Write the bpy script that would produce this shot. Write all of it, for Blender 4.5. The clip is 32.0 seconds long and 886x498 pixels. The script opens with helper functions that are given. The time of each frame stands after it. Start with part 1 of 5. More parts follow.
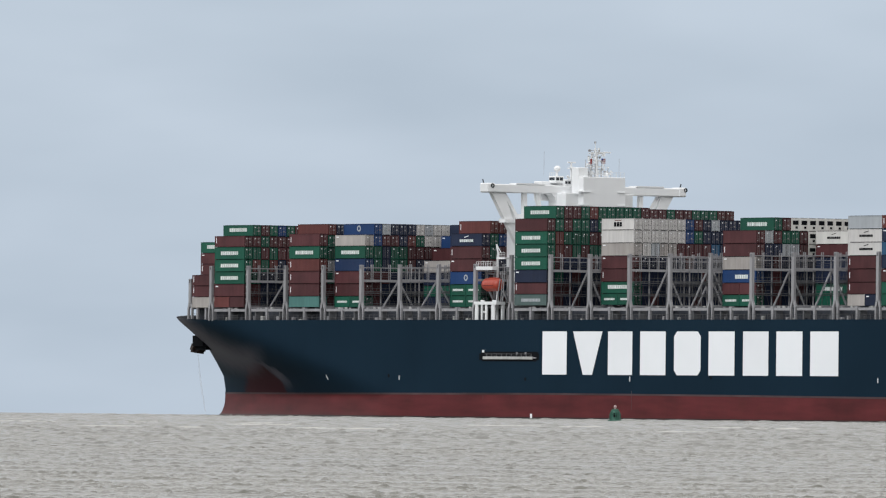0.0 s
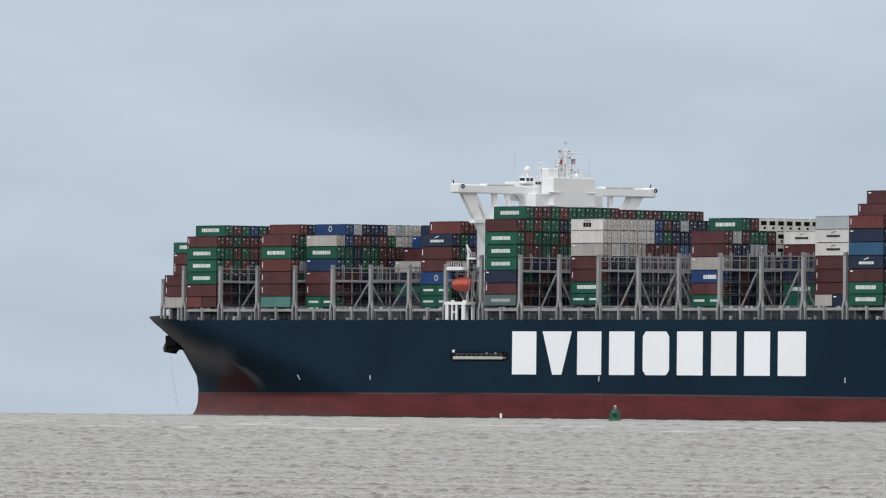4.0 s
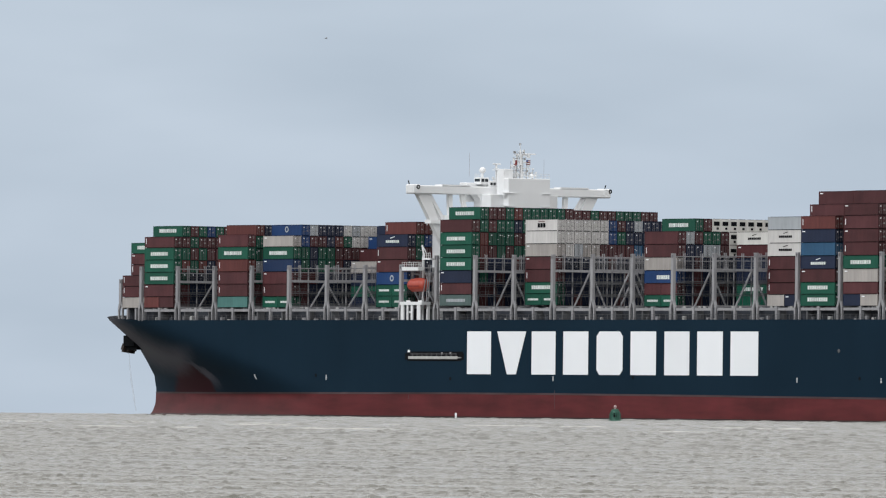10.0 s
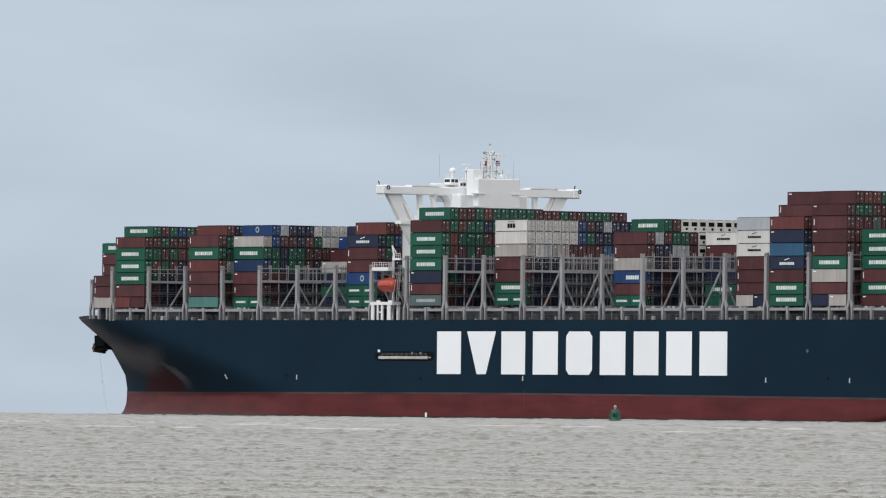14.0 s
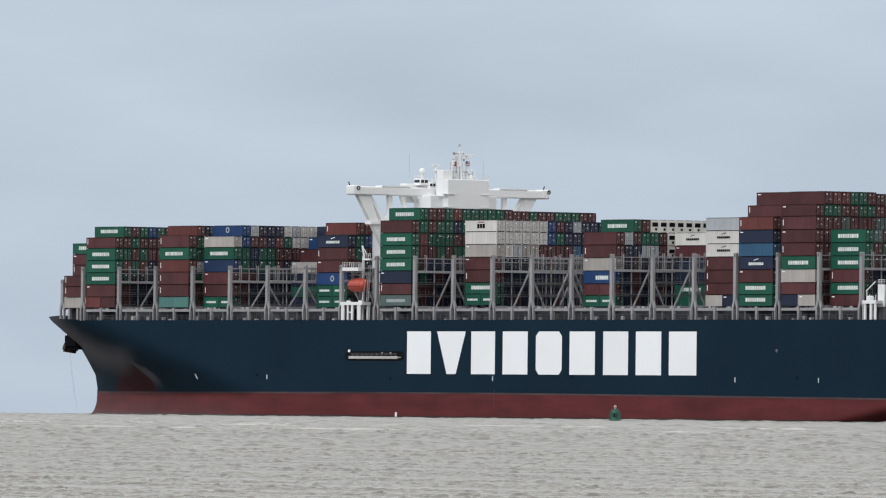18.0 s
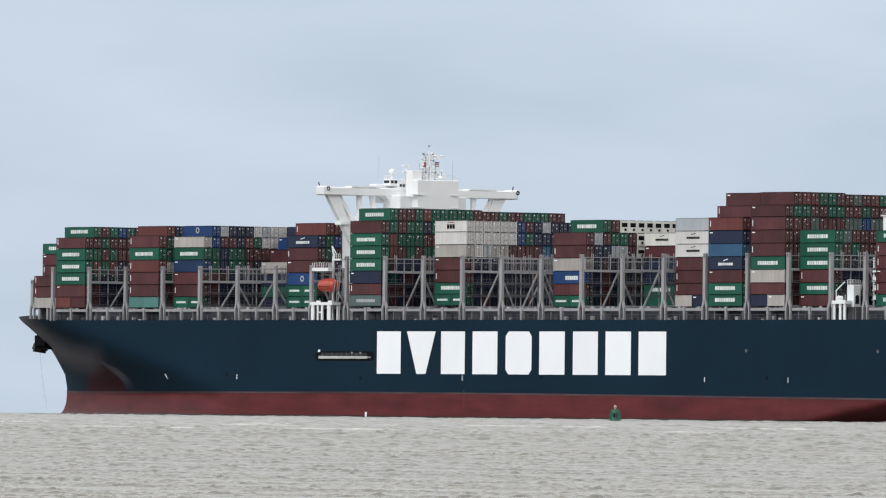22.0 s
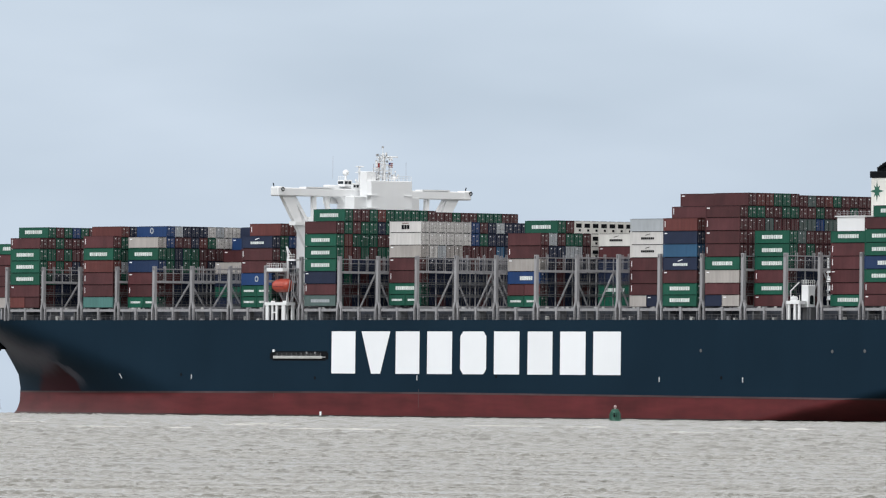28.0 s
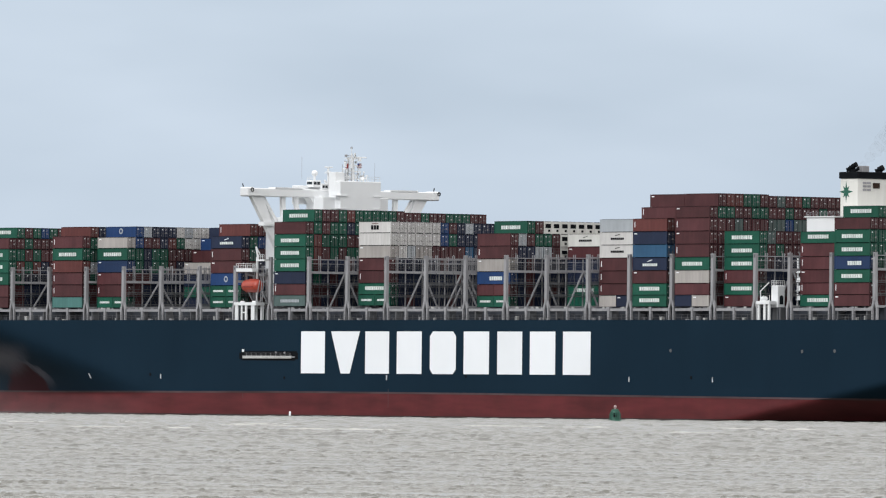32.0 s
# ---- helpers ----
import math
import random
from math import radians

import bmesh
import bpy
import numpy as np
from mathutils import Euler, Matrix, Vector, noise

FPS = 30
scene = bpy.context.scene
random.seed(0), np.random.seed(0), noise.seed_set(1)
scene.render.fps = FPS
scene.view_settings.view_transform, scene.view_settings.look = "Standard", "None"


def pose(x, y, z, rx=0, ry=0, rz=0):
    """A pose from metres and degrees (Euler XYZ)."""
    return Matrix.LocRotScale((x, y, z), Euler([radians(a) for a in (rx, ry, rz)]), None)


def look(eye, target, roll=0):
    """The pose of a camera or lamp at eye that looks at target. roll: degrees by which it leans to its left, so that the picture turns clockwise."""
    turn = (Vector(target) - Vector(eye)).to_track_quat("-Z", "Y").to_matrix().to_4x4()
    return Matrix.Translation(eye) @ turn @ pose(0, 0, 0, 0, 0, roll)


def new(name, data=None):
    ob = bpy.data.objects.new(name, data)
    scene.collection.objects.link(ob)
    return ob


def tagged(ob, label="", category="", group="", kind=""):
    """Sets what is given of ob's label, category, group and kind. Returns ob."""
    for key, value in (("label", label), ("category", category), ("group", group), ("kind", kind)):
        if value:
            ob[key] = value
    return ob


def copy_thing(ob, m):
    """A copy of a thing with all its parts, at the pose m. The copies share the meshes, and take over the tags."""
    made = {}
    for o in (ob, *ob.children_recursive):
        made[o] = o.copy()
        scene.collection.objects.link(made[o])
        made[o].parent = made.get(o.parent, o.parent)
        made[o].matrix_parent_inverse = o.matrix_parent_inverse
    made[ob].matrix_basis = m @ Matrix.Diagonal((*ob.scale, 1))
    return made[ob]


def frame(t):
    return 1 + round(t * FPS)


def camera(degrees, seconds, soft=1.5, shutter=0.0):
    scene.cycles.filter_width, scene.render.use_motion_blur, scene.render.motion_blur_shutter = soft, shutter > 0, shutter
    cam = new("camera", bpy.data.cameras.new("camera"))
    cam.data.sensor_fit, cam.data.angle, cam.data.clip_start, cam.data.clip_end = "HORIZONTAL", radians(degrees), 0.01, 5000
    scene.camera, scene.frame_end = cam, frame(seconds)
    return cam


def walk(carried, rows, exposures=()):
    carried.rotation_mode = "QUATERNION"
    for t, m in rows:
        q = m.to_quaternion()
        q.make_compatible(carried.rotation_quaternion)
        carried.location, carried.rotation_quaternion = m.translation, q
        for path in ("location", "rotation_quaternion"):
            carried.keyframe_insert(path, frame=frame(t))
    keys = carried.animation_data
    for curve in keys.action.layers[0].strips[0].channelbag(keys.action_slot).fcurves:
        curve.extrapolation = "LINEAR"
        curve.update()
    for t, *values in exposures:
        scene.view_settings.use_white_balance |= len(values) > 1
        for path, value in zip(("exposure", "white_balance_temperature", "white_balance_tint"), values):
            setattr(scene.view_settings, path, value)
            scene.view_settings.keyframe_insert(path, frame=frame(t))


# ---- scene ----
# ---- camera ----
EYE = Vector((2000.0, -1525.11, 1.70))
YAW, TILT, LEAN = 54.1646, 0.8259, 0.5846
GLOBE = 7.4e6          # radius of the sea's curve, with refraction
cam = camera(4.5439, 32.0, soft=1.2)
SHOT = Matrix.Translation(EYE) @ pose(0, 0, 0, 90 + TILT, 0, YAW) @ pose(0, 0, 0, 0, 0, LEAN)
walk(cam, [(0.0, SHOT), (32.0, SHOT)], exposures=[(0.0, 0.0), (13.0, 0.0), (19.0, 0.02), (20.0, 0.16), (23.0, 0.18), (32.0, 0.19)])

# ---- sky and sun ----
SUN_UP, SUN_AZ = 36.0, 166.0


def build_sky():
    w = bpy.data.worlds.new("overcast_sky")
    scene.world = w
    w.use_nodes = True
    nt = w.node_tree
    nt.nodes.clear()
    out = nt.nodes.new("ShaderNodeOutputWorld")
    bg = nt.nodes.new("ShaderNodeBackground")
    sky = nt.nodes.new("ShaderNodeTexSky")
    sky.sky_type, sky.sun_disc = "NISHITA", False
    sky.sun_elevation, sky.sun_rotation = radians(SUN_UP), radians(SUN_AZ)
    sky.air_density, sky.dust_density, sky.ozone_density = 1.0, 2.0, 1.5
    dim = nt.nodes.new("ShaderNodeVectorMath")
    dim.operation = "SCALE"
    dim.inputs["Scale"].default_value = 0.06
    tc = nt.nodes.new("ShaderNodeTexCoord")
    mp = nt.nodes.new("ShaderNodeMapping")
    mp.inputs["Scale"].default_value = (26, 26, 95)
    mp.inputs["Rotation"].default_value = (0.0, 0.0, 0.4)
    n1 = nt.nodes.new("ShaderNodeTexNoise")
    n1.inputs["Scale"].default_value, n1.inputs["Detail"].default_value = 1.0, 3.0
    n1.inputs["Roughness"].default_value = 0.45
    ramp = nt.nodes.new("ShaderNodeValToRGB")
    ramp.color_ramp.elements[0].position, ramp.color_ramp.elements[0].color = 0.30, (0.488, 0.580, 0.690, 1)
    ramp.color_ramp.elements[1].position, ramp.color_ramp.elements[1].color = 0.72, (0.588, 0.681, 0.796, 1)
    mix = nt.nodes.new("ShaderNodeMix")
    mix.data_type = "RGBA"
    mix.inputs["Factor"].default_value = 0.88
    nt.links.new(tc.outputs["Generated"], mp.inputs["Vector"])
    nt.links.new(mp.outputs["Vector"], n1.inputs["Vector"])
    nt.links.new(n1.outputs["Fac"], ramp.inputs["Fac"])
    nt.links.new(sky.outputs["Color"], dim.inputs[0])
    nt.links.new(dim.outputs["Vector"], mix.inputs["A"])
    nt.links.new(ramp.outputs["Color"], mix.inputs["B"])
    # an overcast sky is brighter overhead than at the horizon
    sep = nt.nodes.new("ShaderNodeSeparateXYZ")
    nt.links.new(tc.outputs["Generated"], sep.inputs[0])
    lift = nt.nodes.new("ShaderNodeMapRange")
    lift.inputs["From Min"].default_value, lift.inputs["From Max"].default_value = 0.045, 0.38
    lift.inputs["To Min"].default_value, lift.inputs["To Max"].default_value = 1.0, 1.85
    nt.links.new(sep.outputs["Z"], lift.inputs["Value"])
    nt.links.new(lift.outputs["Result"], bg.inputs["Strength"])
    veil = nt.nodes.new("ShaderNodeMapRange")
    veil.inputs["From Min"].default_value, veil.inputs["From Max"].default_value = 0.042, 0.11
    veil.inputs["To Min"].default_value, veil.inputs["To Max"].default_value = 0.0, 0.92
    nt.links.new(sep.outputs["Z"], veil.inputs["Value"])
    cloud = nt.nodes.new("ShaderNodeMix")
    cloud.data_type = "RGBA"
    cloud.inputs["B"].default_value = (0.662, 0.652, 0.636, 1)
    nt.links.new(veil.outputs["Result"], cloud.inputs["Factor"])
    nt.links.new(mix.outputs["Result"], cloud.inputs["A"])
    nt.links.new(cloud.outputs["Result"], bg.inputs["Color"])
    nt.links.new(bg.outputs["Background"], out.inputs["Surface"])
    sun = bpy.data.lights.new("sun", "SUN")
    sun.energy, sun.angle, sun.color = 1.15, radians(14), (0.93, 0.965, 1.0)
    so = new("sun", sun)
    a, e = radians(SUN_AZ), radians(SUN_UP)
    away = Vector((math.sin(a) * math.cos(e), math.cos(a) * math.cos(e), math.sin(e)))
    so.matrix_world = look(away * 400, (0, 0, 0))


build_sky()

# ---- materials ----
def paint(name, colour, rough=0.5, metal=0.0, vary=0.12, streak=0.15, scale=0.6, bump=0.0, rust=0.0, ribs=0.0, coat=0.0, spec=0.5, stain=0.0):
    """Weathered paint: broad fading, fine grain, vertical run-off streaks, rust specks, pressed ribs."""
    m = bpy.data.materials.new(name)
    m.use_nodes = True
    nt = m.node_tree
    bs = nt.nodes["Principled BSDF"]
    bs.inputs["Roughness"].default_value, bs.inputs["Metallic"].default_value = rough, metal
    bs.inputs["Coat Weight"].default_value = coat
    bs.inputs["Specular IOR Level"].default_value = spec
    tc = nt.nodes.new("ShaderNodeTexCoord")
    info = nt.nodes.new("ShaderNodeObjectInfo")
    off = nt.nodes.new("ShaderNodeVectorMath")
    off.operation = "MULTIPLY_ADD"
    off.inputs[1].default_value = (1, 1, 1)
    comb = nt.nodes.new("ShaderNodeCombineXYZ")
    mul = nt.nodes.new("ShaderNodeMath")
    mul.operation, mul.inputs[1].default_value = "MULTIPLY", 80.0
    nt.links.new(info.outputs["Random"], mul.inputs[0])
    nt.links.new(mul.outputs[0], comb.inputs[0])
    nt.links.new(mul.outputs[0], comb.inputs[1])
    nt.links.new(tc.outputs["Object"], off.inputs[0])
    nt.links.new(comb.outputs[0], off.inputs[2])

    def tex(sc, detail, stretch):
        mp = nt.nodes.new("ShaderNodeMapping")
        mp.inputs["Scale"].default_value = stretch
        n = nt.nodes.new("ShaderNodeTexNoise")
        n.inputs["Scale"].default_value, n.inputs["Detail"].default_value = sc, detail
        nt.links.new(off.outputs[0], mp.inputs["Vector"])
        nt.links.new(mp.outputs["Vector"], n.inputs["Vector"])
        return n.outputs["Fac"]

    def ranged(sock, lo, hi):
        r = nt.nodes.new("ShaderNodeMapRange")
        r.inputs["From Min"].default_value, r.inputs["From Max"].default_value = 0.3, 0.7
        r.inputs["To Min"].default_value, r.inputs["To Max"].default_value = lo, hi
        nt.links.new(sock, r.inputs["Value"])
        return r.outputs["Result"]

    def times(a, b):
        k = nt.nodes.new("ShaderNodeMath")
        k.operation = "MULTIPLY"
        nt.links.new(a, k.inputs[0])
        nt.links.new(b, k.inputs[1])
        return k.outputs[0]

    broad = ranged(tex(scale * 0.3, 3, (1, 1, 1)), 1 - vary, 1 + vary)
    run = ranged(tex(scale * 2.2, 4, (1, 1, 0.12)), 1 - streak, 1 + streak)
    own = nt.nodes.new("ShaderNodeMapRange")
    own.inputs["To Min"].default_value, own.inputs["To Max"].default_value = 1 - vary, 1 + vary
    nt.links.new(info.outputs["Random"], own.inputs["Value"])
    shade = times(times(broad, run), own.outputs["Result"])
    if stain:
        shade = times(shade, ranged(tex(0.5, 5, (0.16, 0.16, 0.8)), 1 + stain * 0.4, 1 - stain))
    sc = nt.nodes.new("ShaderNodeVectorMath")
    sc.operation = "SCALE"
    sc.inputs[0].default_value = colour
    nt.links.new(shade, sc.inputs["Scale"])
    col = sc.outputs["Vector"]
    if rust:
        spots = ranged(tex(scale * 5, 6, (1, 1, 0.5)), -1.6, 1.0)
        mx = nt.nodes.new("ShaderNodeMix")
        mx.data_type = "RGBA"
        mx.inputs["B"].default_value = (0.11, 0.045, 0.02, 1)
        cl = nt.nodes.new("ShaderNodeMath")
        cl.operation, cl.use_clamp, cl.inputs[1].default_value = "MULTIPLY", True, rust
        nt.links.new(spots, cl.inputs[0])
        nt.links.new(cl.outputs[0], mx.inputs["Factor"])
        nt.links.new(col, mx.inputs["A"])
        col = mx.outputs["Result"]
    nt.links.new(col, bs.inputs["Base Color"])
    if bump or ribs:
        b = nt.nodes.new("ShaderNodeBump")
        b.inputs["Distance"].default_value = bump if bump else 0.04
        if ribs:
            wv = nt.nodes.new("ShaderNodeTexWave")
            wv.inputs["Scale"].default_value = ribs
            nt.links.new(tc.outputs["Object"], wv.inputs["Vector"])
            b.inputs["Strength"].default_value = 0.22
            nt.links.new(wv.outputs["Fac"], b.inputs["Height"])
        else:
            nt.links.new(tex(scale, 4, (1, 1, 1)), b.inputs["Height"])
        nt.links.new(b.outputs["Normal"], bs.inputs["Normal"])
    return m


HULL_BLUE = paint("hull_paint", (0.0098, 0.0235, 0.0390), 0.50, vary=0.10, streak=0.03, scale=0.10, spec=0.014)


def paint_bow_sheen(m):
    """Pale sheen and a dark red reflection, painted into the colour of the bow shoulder."""
    nt = m.node_tree
    bs = nt.nodes["Principled BSDF"]
    tc = nt.nodes.new("ShaderNodeTexCoord")
    noise = nt.nodes.new("ShaderNodeTexNoise")
    noise.inputs["Scale"].default_value, noise.inputs["Detail"].default_value = 0.35, 4.0
    nt.links.new(tc.outputs["Object"], noise.inputs["Vector"])
    warp = nt.nodes.new("ShaderNodeVectorMath")
    warp.operation = "MULTIPLY_ADD"
    warp.inputs[1].default_value = (2.4, 2.4, 1.4)
    nt.links.new(noise.outputs["Color"], warp.inputs[0])
    nt.links.new(tc.outputs["Object"], warp.inputs[2])
    sep = nt.nodes.new("ShaderNodeSeparateXYZ")
    nt.links.new(warp.outputs["Vector"], sep.inputs[0])

    def calc(op, a, b):
        k = nt.nodes.new("ShaderNodeMath")
        k.operation = op
        for sock, v in zip(k.inputs, (a, b)):
            if isinstance(v, (int, float)):
                sock.default_value = v
            else:
                nt.links.new(v, sock)
        return k.outputs[0]

    def fall(v, a, b):
        """1 at a, falling to 0 at b."""
        r = nt.nodes.new("ShaderNodeMapRange")
        r.interpolation_type = "SMOOTHSTEP"
        r.inputs["From Min"].default_value, r.inputs["From Max"].default_value = a, b
        r.inputs["To Min"].default_value, r.inputs["To Max"].default_value = 1.0, 0.0
        nt.links.new(v, r.inputs["Value"])
        return r.outputs["Result"]

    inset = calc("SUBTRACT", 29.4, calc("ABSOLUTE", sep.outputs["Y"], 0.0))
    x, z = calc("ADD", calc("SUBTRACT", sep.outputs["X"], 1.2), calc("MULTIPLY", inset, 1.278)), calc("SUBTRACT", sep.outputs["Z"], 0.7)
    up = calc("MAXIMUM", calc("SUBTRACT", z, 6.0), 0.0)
    # signed distances along the ship to the after and forward edges of the painted reflection
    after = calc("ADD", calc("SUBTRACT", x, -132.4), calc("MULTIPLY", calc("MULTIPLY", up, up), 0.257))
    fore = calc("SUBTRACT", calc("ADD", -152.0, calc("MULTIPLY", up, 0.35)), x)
    red_reflection = calc("MULTIPLY", calc("MULTIPLY", fall(after, -1.6, 0.4), fall(fore, -1.8, 1.2)), fall(z, 12.4, 13.4))
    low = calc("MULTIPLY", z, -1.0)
    # pale rim along the patch's after edge: reflected light put into the colour
    sheen_rim = calc("MULTIPLY", calc("MULTIPLY", calc("MULTIPLY", fall(calc("ABSOLUTE", calc("SUBTRACT", after, 0.7), 0.0), 0.1, 2.9), fall(z, 12.5, 14.0)), fall(fore, -12.0, -2.0)), fall(low, -10.5, -5.5))
    # the broad painted sheen above the patch, up towards the stem
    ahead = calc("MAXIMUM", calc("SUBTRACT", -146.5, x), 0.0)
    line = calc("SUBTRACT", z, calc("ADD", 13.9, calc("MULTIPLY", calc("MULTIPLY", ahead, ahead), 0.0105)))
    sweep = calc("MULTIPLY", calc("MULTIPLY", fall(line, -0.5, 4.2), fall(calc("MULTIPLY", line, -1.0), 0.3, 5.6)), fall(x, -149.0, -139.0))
    pale = calc("MINIMUM", calc("ADD", calc("MULTIPLY", sheen_rim, 0.85), calc("MULTIPLY", sweep, 0.95)), 1.0)

    def over(colour, base, fac):
        mx = nt.nodes.new("ShaderNodeMix")
        mx.data_type = "RGBA"
        mx.inputs["B"].default_value = (*colour, 1)
        nt.links.new(base, mx.inputs["A"])
        nt.links.new(fac, mx.inputs["Factor"])
        return mx.outputs["Result"]

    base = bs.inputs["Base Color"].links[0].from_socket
    col = over((0.128, 0.126, 0.150), over((0.042, 0.0135, 0.0180), base, red_reflection), pale)
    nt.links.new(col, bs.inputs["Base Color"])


paint_bow_sheen(HULL_BLUE)
BOOT_RED = paint("boot_topping_paint", (0.134, 0.0245, 0.028), 0.6, vary=0.14, streak=0.05, scale=0.14, rust=0.08, spec=0.2, stain=0.36)
FUNNEL = paint("funnel_cream_paint", (0.70, 0.69, 0.65), 0.5, vary=0.06, streak=0.05, scale=0.3)
WHITE = paint("white_ship_paint", (0.78, 0.79, 0.80), 0.45, vary=0.03, streak=0.012, scale=0.3)
LETTER = paint("lettering_paint", (0.87, 0.89, 0.92), 0.5, vary=0.02, streak=0.0, scale=0.3)
STEEL = paint("grey_ship_steel", (0.290, 0.288, 0.302), 0.55, vary=0.08, streak=0.12, scale=0.8, rust=0.08)
STEEL_DARK = paint("grey_truss_steel", (0.105, 0.108, 0.115), 0.6, vary=0.12, streak=0.15, scale=0.8, rust=0.10)
COAMING = paint("coaming_paint", (0.050, 0.055, 0.068), 0.7, vary=0.15, streak=0.1, scale=0.4, spec=0.2)
DECK = paint("deck_paint", (0.020, 0.022, 0.026), 0.9, vary=0.15, streak=0.1, scale=0.3, spec=0.03)
BLACK = paint("black_paint", (0.008, 0.009, 0.011), 0.7, spec=0.04, vary=0.1, streak=0.1, scale=0.5)
ORANGE = paint("lifeboat_orange", (0.40, 0.060, 0.036), 0.4, vary=0.06, streak=0.08, scale=0.8)
GLASS = paint("dark_window_glass", (0.02, 0.025, 0.03), 0.08, vary=0.05, streak=0.0)
ANCHOR = paint("anchor_iron", (0.030, 0.022, 0.020), 0.7, vary=0.2, streak=0.2, scale=0.8, rust=0.3)
STAR = paint("funnel_mark_green", (0.012, 0.10, 0.065), 0.5)
SOOT = paint("sooty_brown_steel", (0.05, 0.030, 0.022), 0.8, vary=0.3, streak=0.3, scale=1.2, spec=0.1)
BUOY_GREEN = paint("buoy_green", (0.010, 0.085, 0.055), 0.5, vary=0.12, streak=0.2, scale=1.5)
WEED = paint("wet_growth", (0.030, 0.013, 0.012), 0.5, vary=0.3, streak=0.2, scale=0.4, spec=0.3)
LANTERN = paint("lantern_glass", (0.45, 0.33, 0.32), 0.4, vary=0.1)
FADED = paint("faded_paint_edge", (0.110, 0.073, 0.079), 0.6, vary=0.35, streak=0.1, scale=0.2, spec=0.15)
GULL = paint("gull_feathers", (0.22, 0.22, 0.23), 0.8, vary=0.1)
PAINTS_GREY = paint("pale_grey_aluminium", (0.40, 0.40, 0.39), 0.5, vary=0.15, streak=0.1, scale=0.6)
FLAG_RED = paint("flag_red", (0.24, 0.035, 0.035), 0.8)
FLAG_BLUE = paint("flag_blue", (0.03, 0.05, 0.22), 0.8)

PAINTS = {
    "b": ("maroon brown", paint("container_brown", (0.0780, 0.0265, 0.0300), 0.55, spec=0.22, vary=0.19, streak=0.10, rust=0.10, ribs=1.8)),
    "r": ("rust red", paint("container_rust_red", (0.1180, 0.0360, 0.0340), 0.55, spec=0.22, vary=0.12, streak=0.12, rust=0.10, ribs=1.8)),
    "g": ("dark green", paint("container_green", (0.0095, 0.0830, 0.0540), 0.55, spec=0.22, vary=0.12, streak=0.08, rust=0.05, ribs=1.8)),
    "t": ("pale teal", paint("container_teal", (0.0680, 0.1720, 0.1600), 0.55, spec=0.22, vary=0.08, streak=0.10, rust=0.06, ribs=1.8)),
    "e": ("grey-green", paint("container_grey_green", (0.0800, 0.1200, 0.1160), 0.55, spec=0.22, vary=0.08, streak=0.10, rust=0.06, ribs=1.8)),
    "B": ("bright blue", paint("container_blue", (0.0140, 0.0480, 0.1500), 0.55, spec=0.22, vary=0.12, streak=0.08, rust=0.05, ribs=1.8)),
    "s": ("steel blue", paint("container_steel_blue", (0.0320, 0.1000, 0.1920), 0.55, spec=0.22, vary=0.10, streak=0.08, rust=0.05, ribs=1.8)),
    "d": ("deep blue", paint("container_deep_blue", (0.0138, 0.034, 0.092), 0.55, spec=0.22, vary=0.12, streak=0.08, rust=0.05, ribs=1.8)),
    "n": ("navy blue", paint("container_navy", (0.0136, 0.0216, 0.0496), 0.55, spec=0.22, vary=0.12, streak=0.08, rust=0.05, ribs=1.8)),
    "w": ("white", paint("container_white", (0.5700, 0.5560, 0.5450), 0.55, spec=0.22, vary=0.06, streak=0.08, rust=0.07, ribs=1.8)),
    "G": ("beige grey", paint("container_beige", (0.3700, 0.3450, 0.3280), 0.55, spec=0.22, vary=0.08, streak=0.10, rust=0.07, ribs=1.8)),
    "y": ("light grey", paint("container_light_grey", (0.3906, 0.4185, 0.4464), 0.55, spec=0.22, vary=0.06, streak=0.08, rust=0.05, ribs=1.8)),
    "R": ("white refrigerated", paint("reefer_white", (0.6324, 0.6231, 0.5952), 0.55, spec=0.22, vary=0.05, streak=0.06, rust=0.04)),
}
MARKING = paint("worn_marking_paint", (0.30, 0.29, 0.29), 0.6, vary=0.3, streak=0.3, scale=3.0)
NAME = paint("worn_white_lettering", (0.66, 0.70, 0.68), 0.6, vary=0.1, streak=0.1)
ROD = paint("galvanised_rods", (0.14, 0.13, 0.13), 0.5, spec=0.3)


def water_material():
    m = bpy.data.materials.new("silty_sea_water")
    m.use_nodes = True
    nt = m.node_tree
    bs = nt.nodes["Principled BSDF"]
    bs.inputs["IOR"].default_value = 1.333
    geo = nt.nodes.new("ShaderNodeTexCoord")

    def tex(sc, detail, rough=0.5, dist=0.0):
        n = nt.nodes.new("ShaderNodeTexNoise")
        n.inputs["Scale"].default_value, n.inputs["Detail"].default_value = sc, detail
        n.inputs["Roughness"].default_value, n.inputs["Distortion"].default_value = rough, dist
        nt.links.new(geo.outputs["Object"], n.inputs["Vector"])
        return n.outputs["Fac"]

    ramp = nt.nodes.new("ShaderNodeValToRGB")
    ramp.color_ramp.elements[0].position, ramp.color_ramp.elements[0].color = 0.35, (0.0785, 0.0768, 0.0645, 1)
    ramp.color_ramp.elements[1].position, ramp.color_ramp.elements[1].color = 0.65, (0.122, 0.119, 0.101, 1)
    nt.links.new(tex(0.012, 4), ramp.inputs["Fac"])
    nt.links.new(ramp.outputs["Color"], bs.inputs["Base Color"])
    bs.inputs["Roughness"].default_value = 0.14
    b = nt.nodes.new("ShaderNodeBump")
    b.inputs["Strength"].default_value, b.inputs["Distance"].default_value = 1.0, 0.09
    nt.links.new(tex(1.6, 4, 0.6, 0.6), b.inputs["Height"])
    nt.links.new(b.outputs["Normal"], bs.inputs["Normal"])
    return m


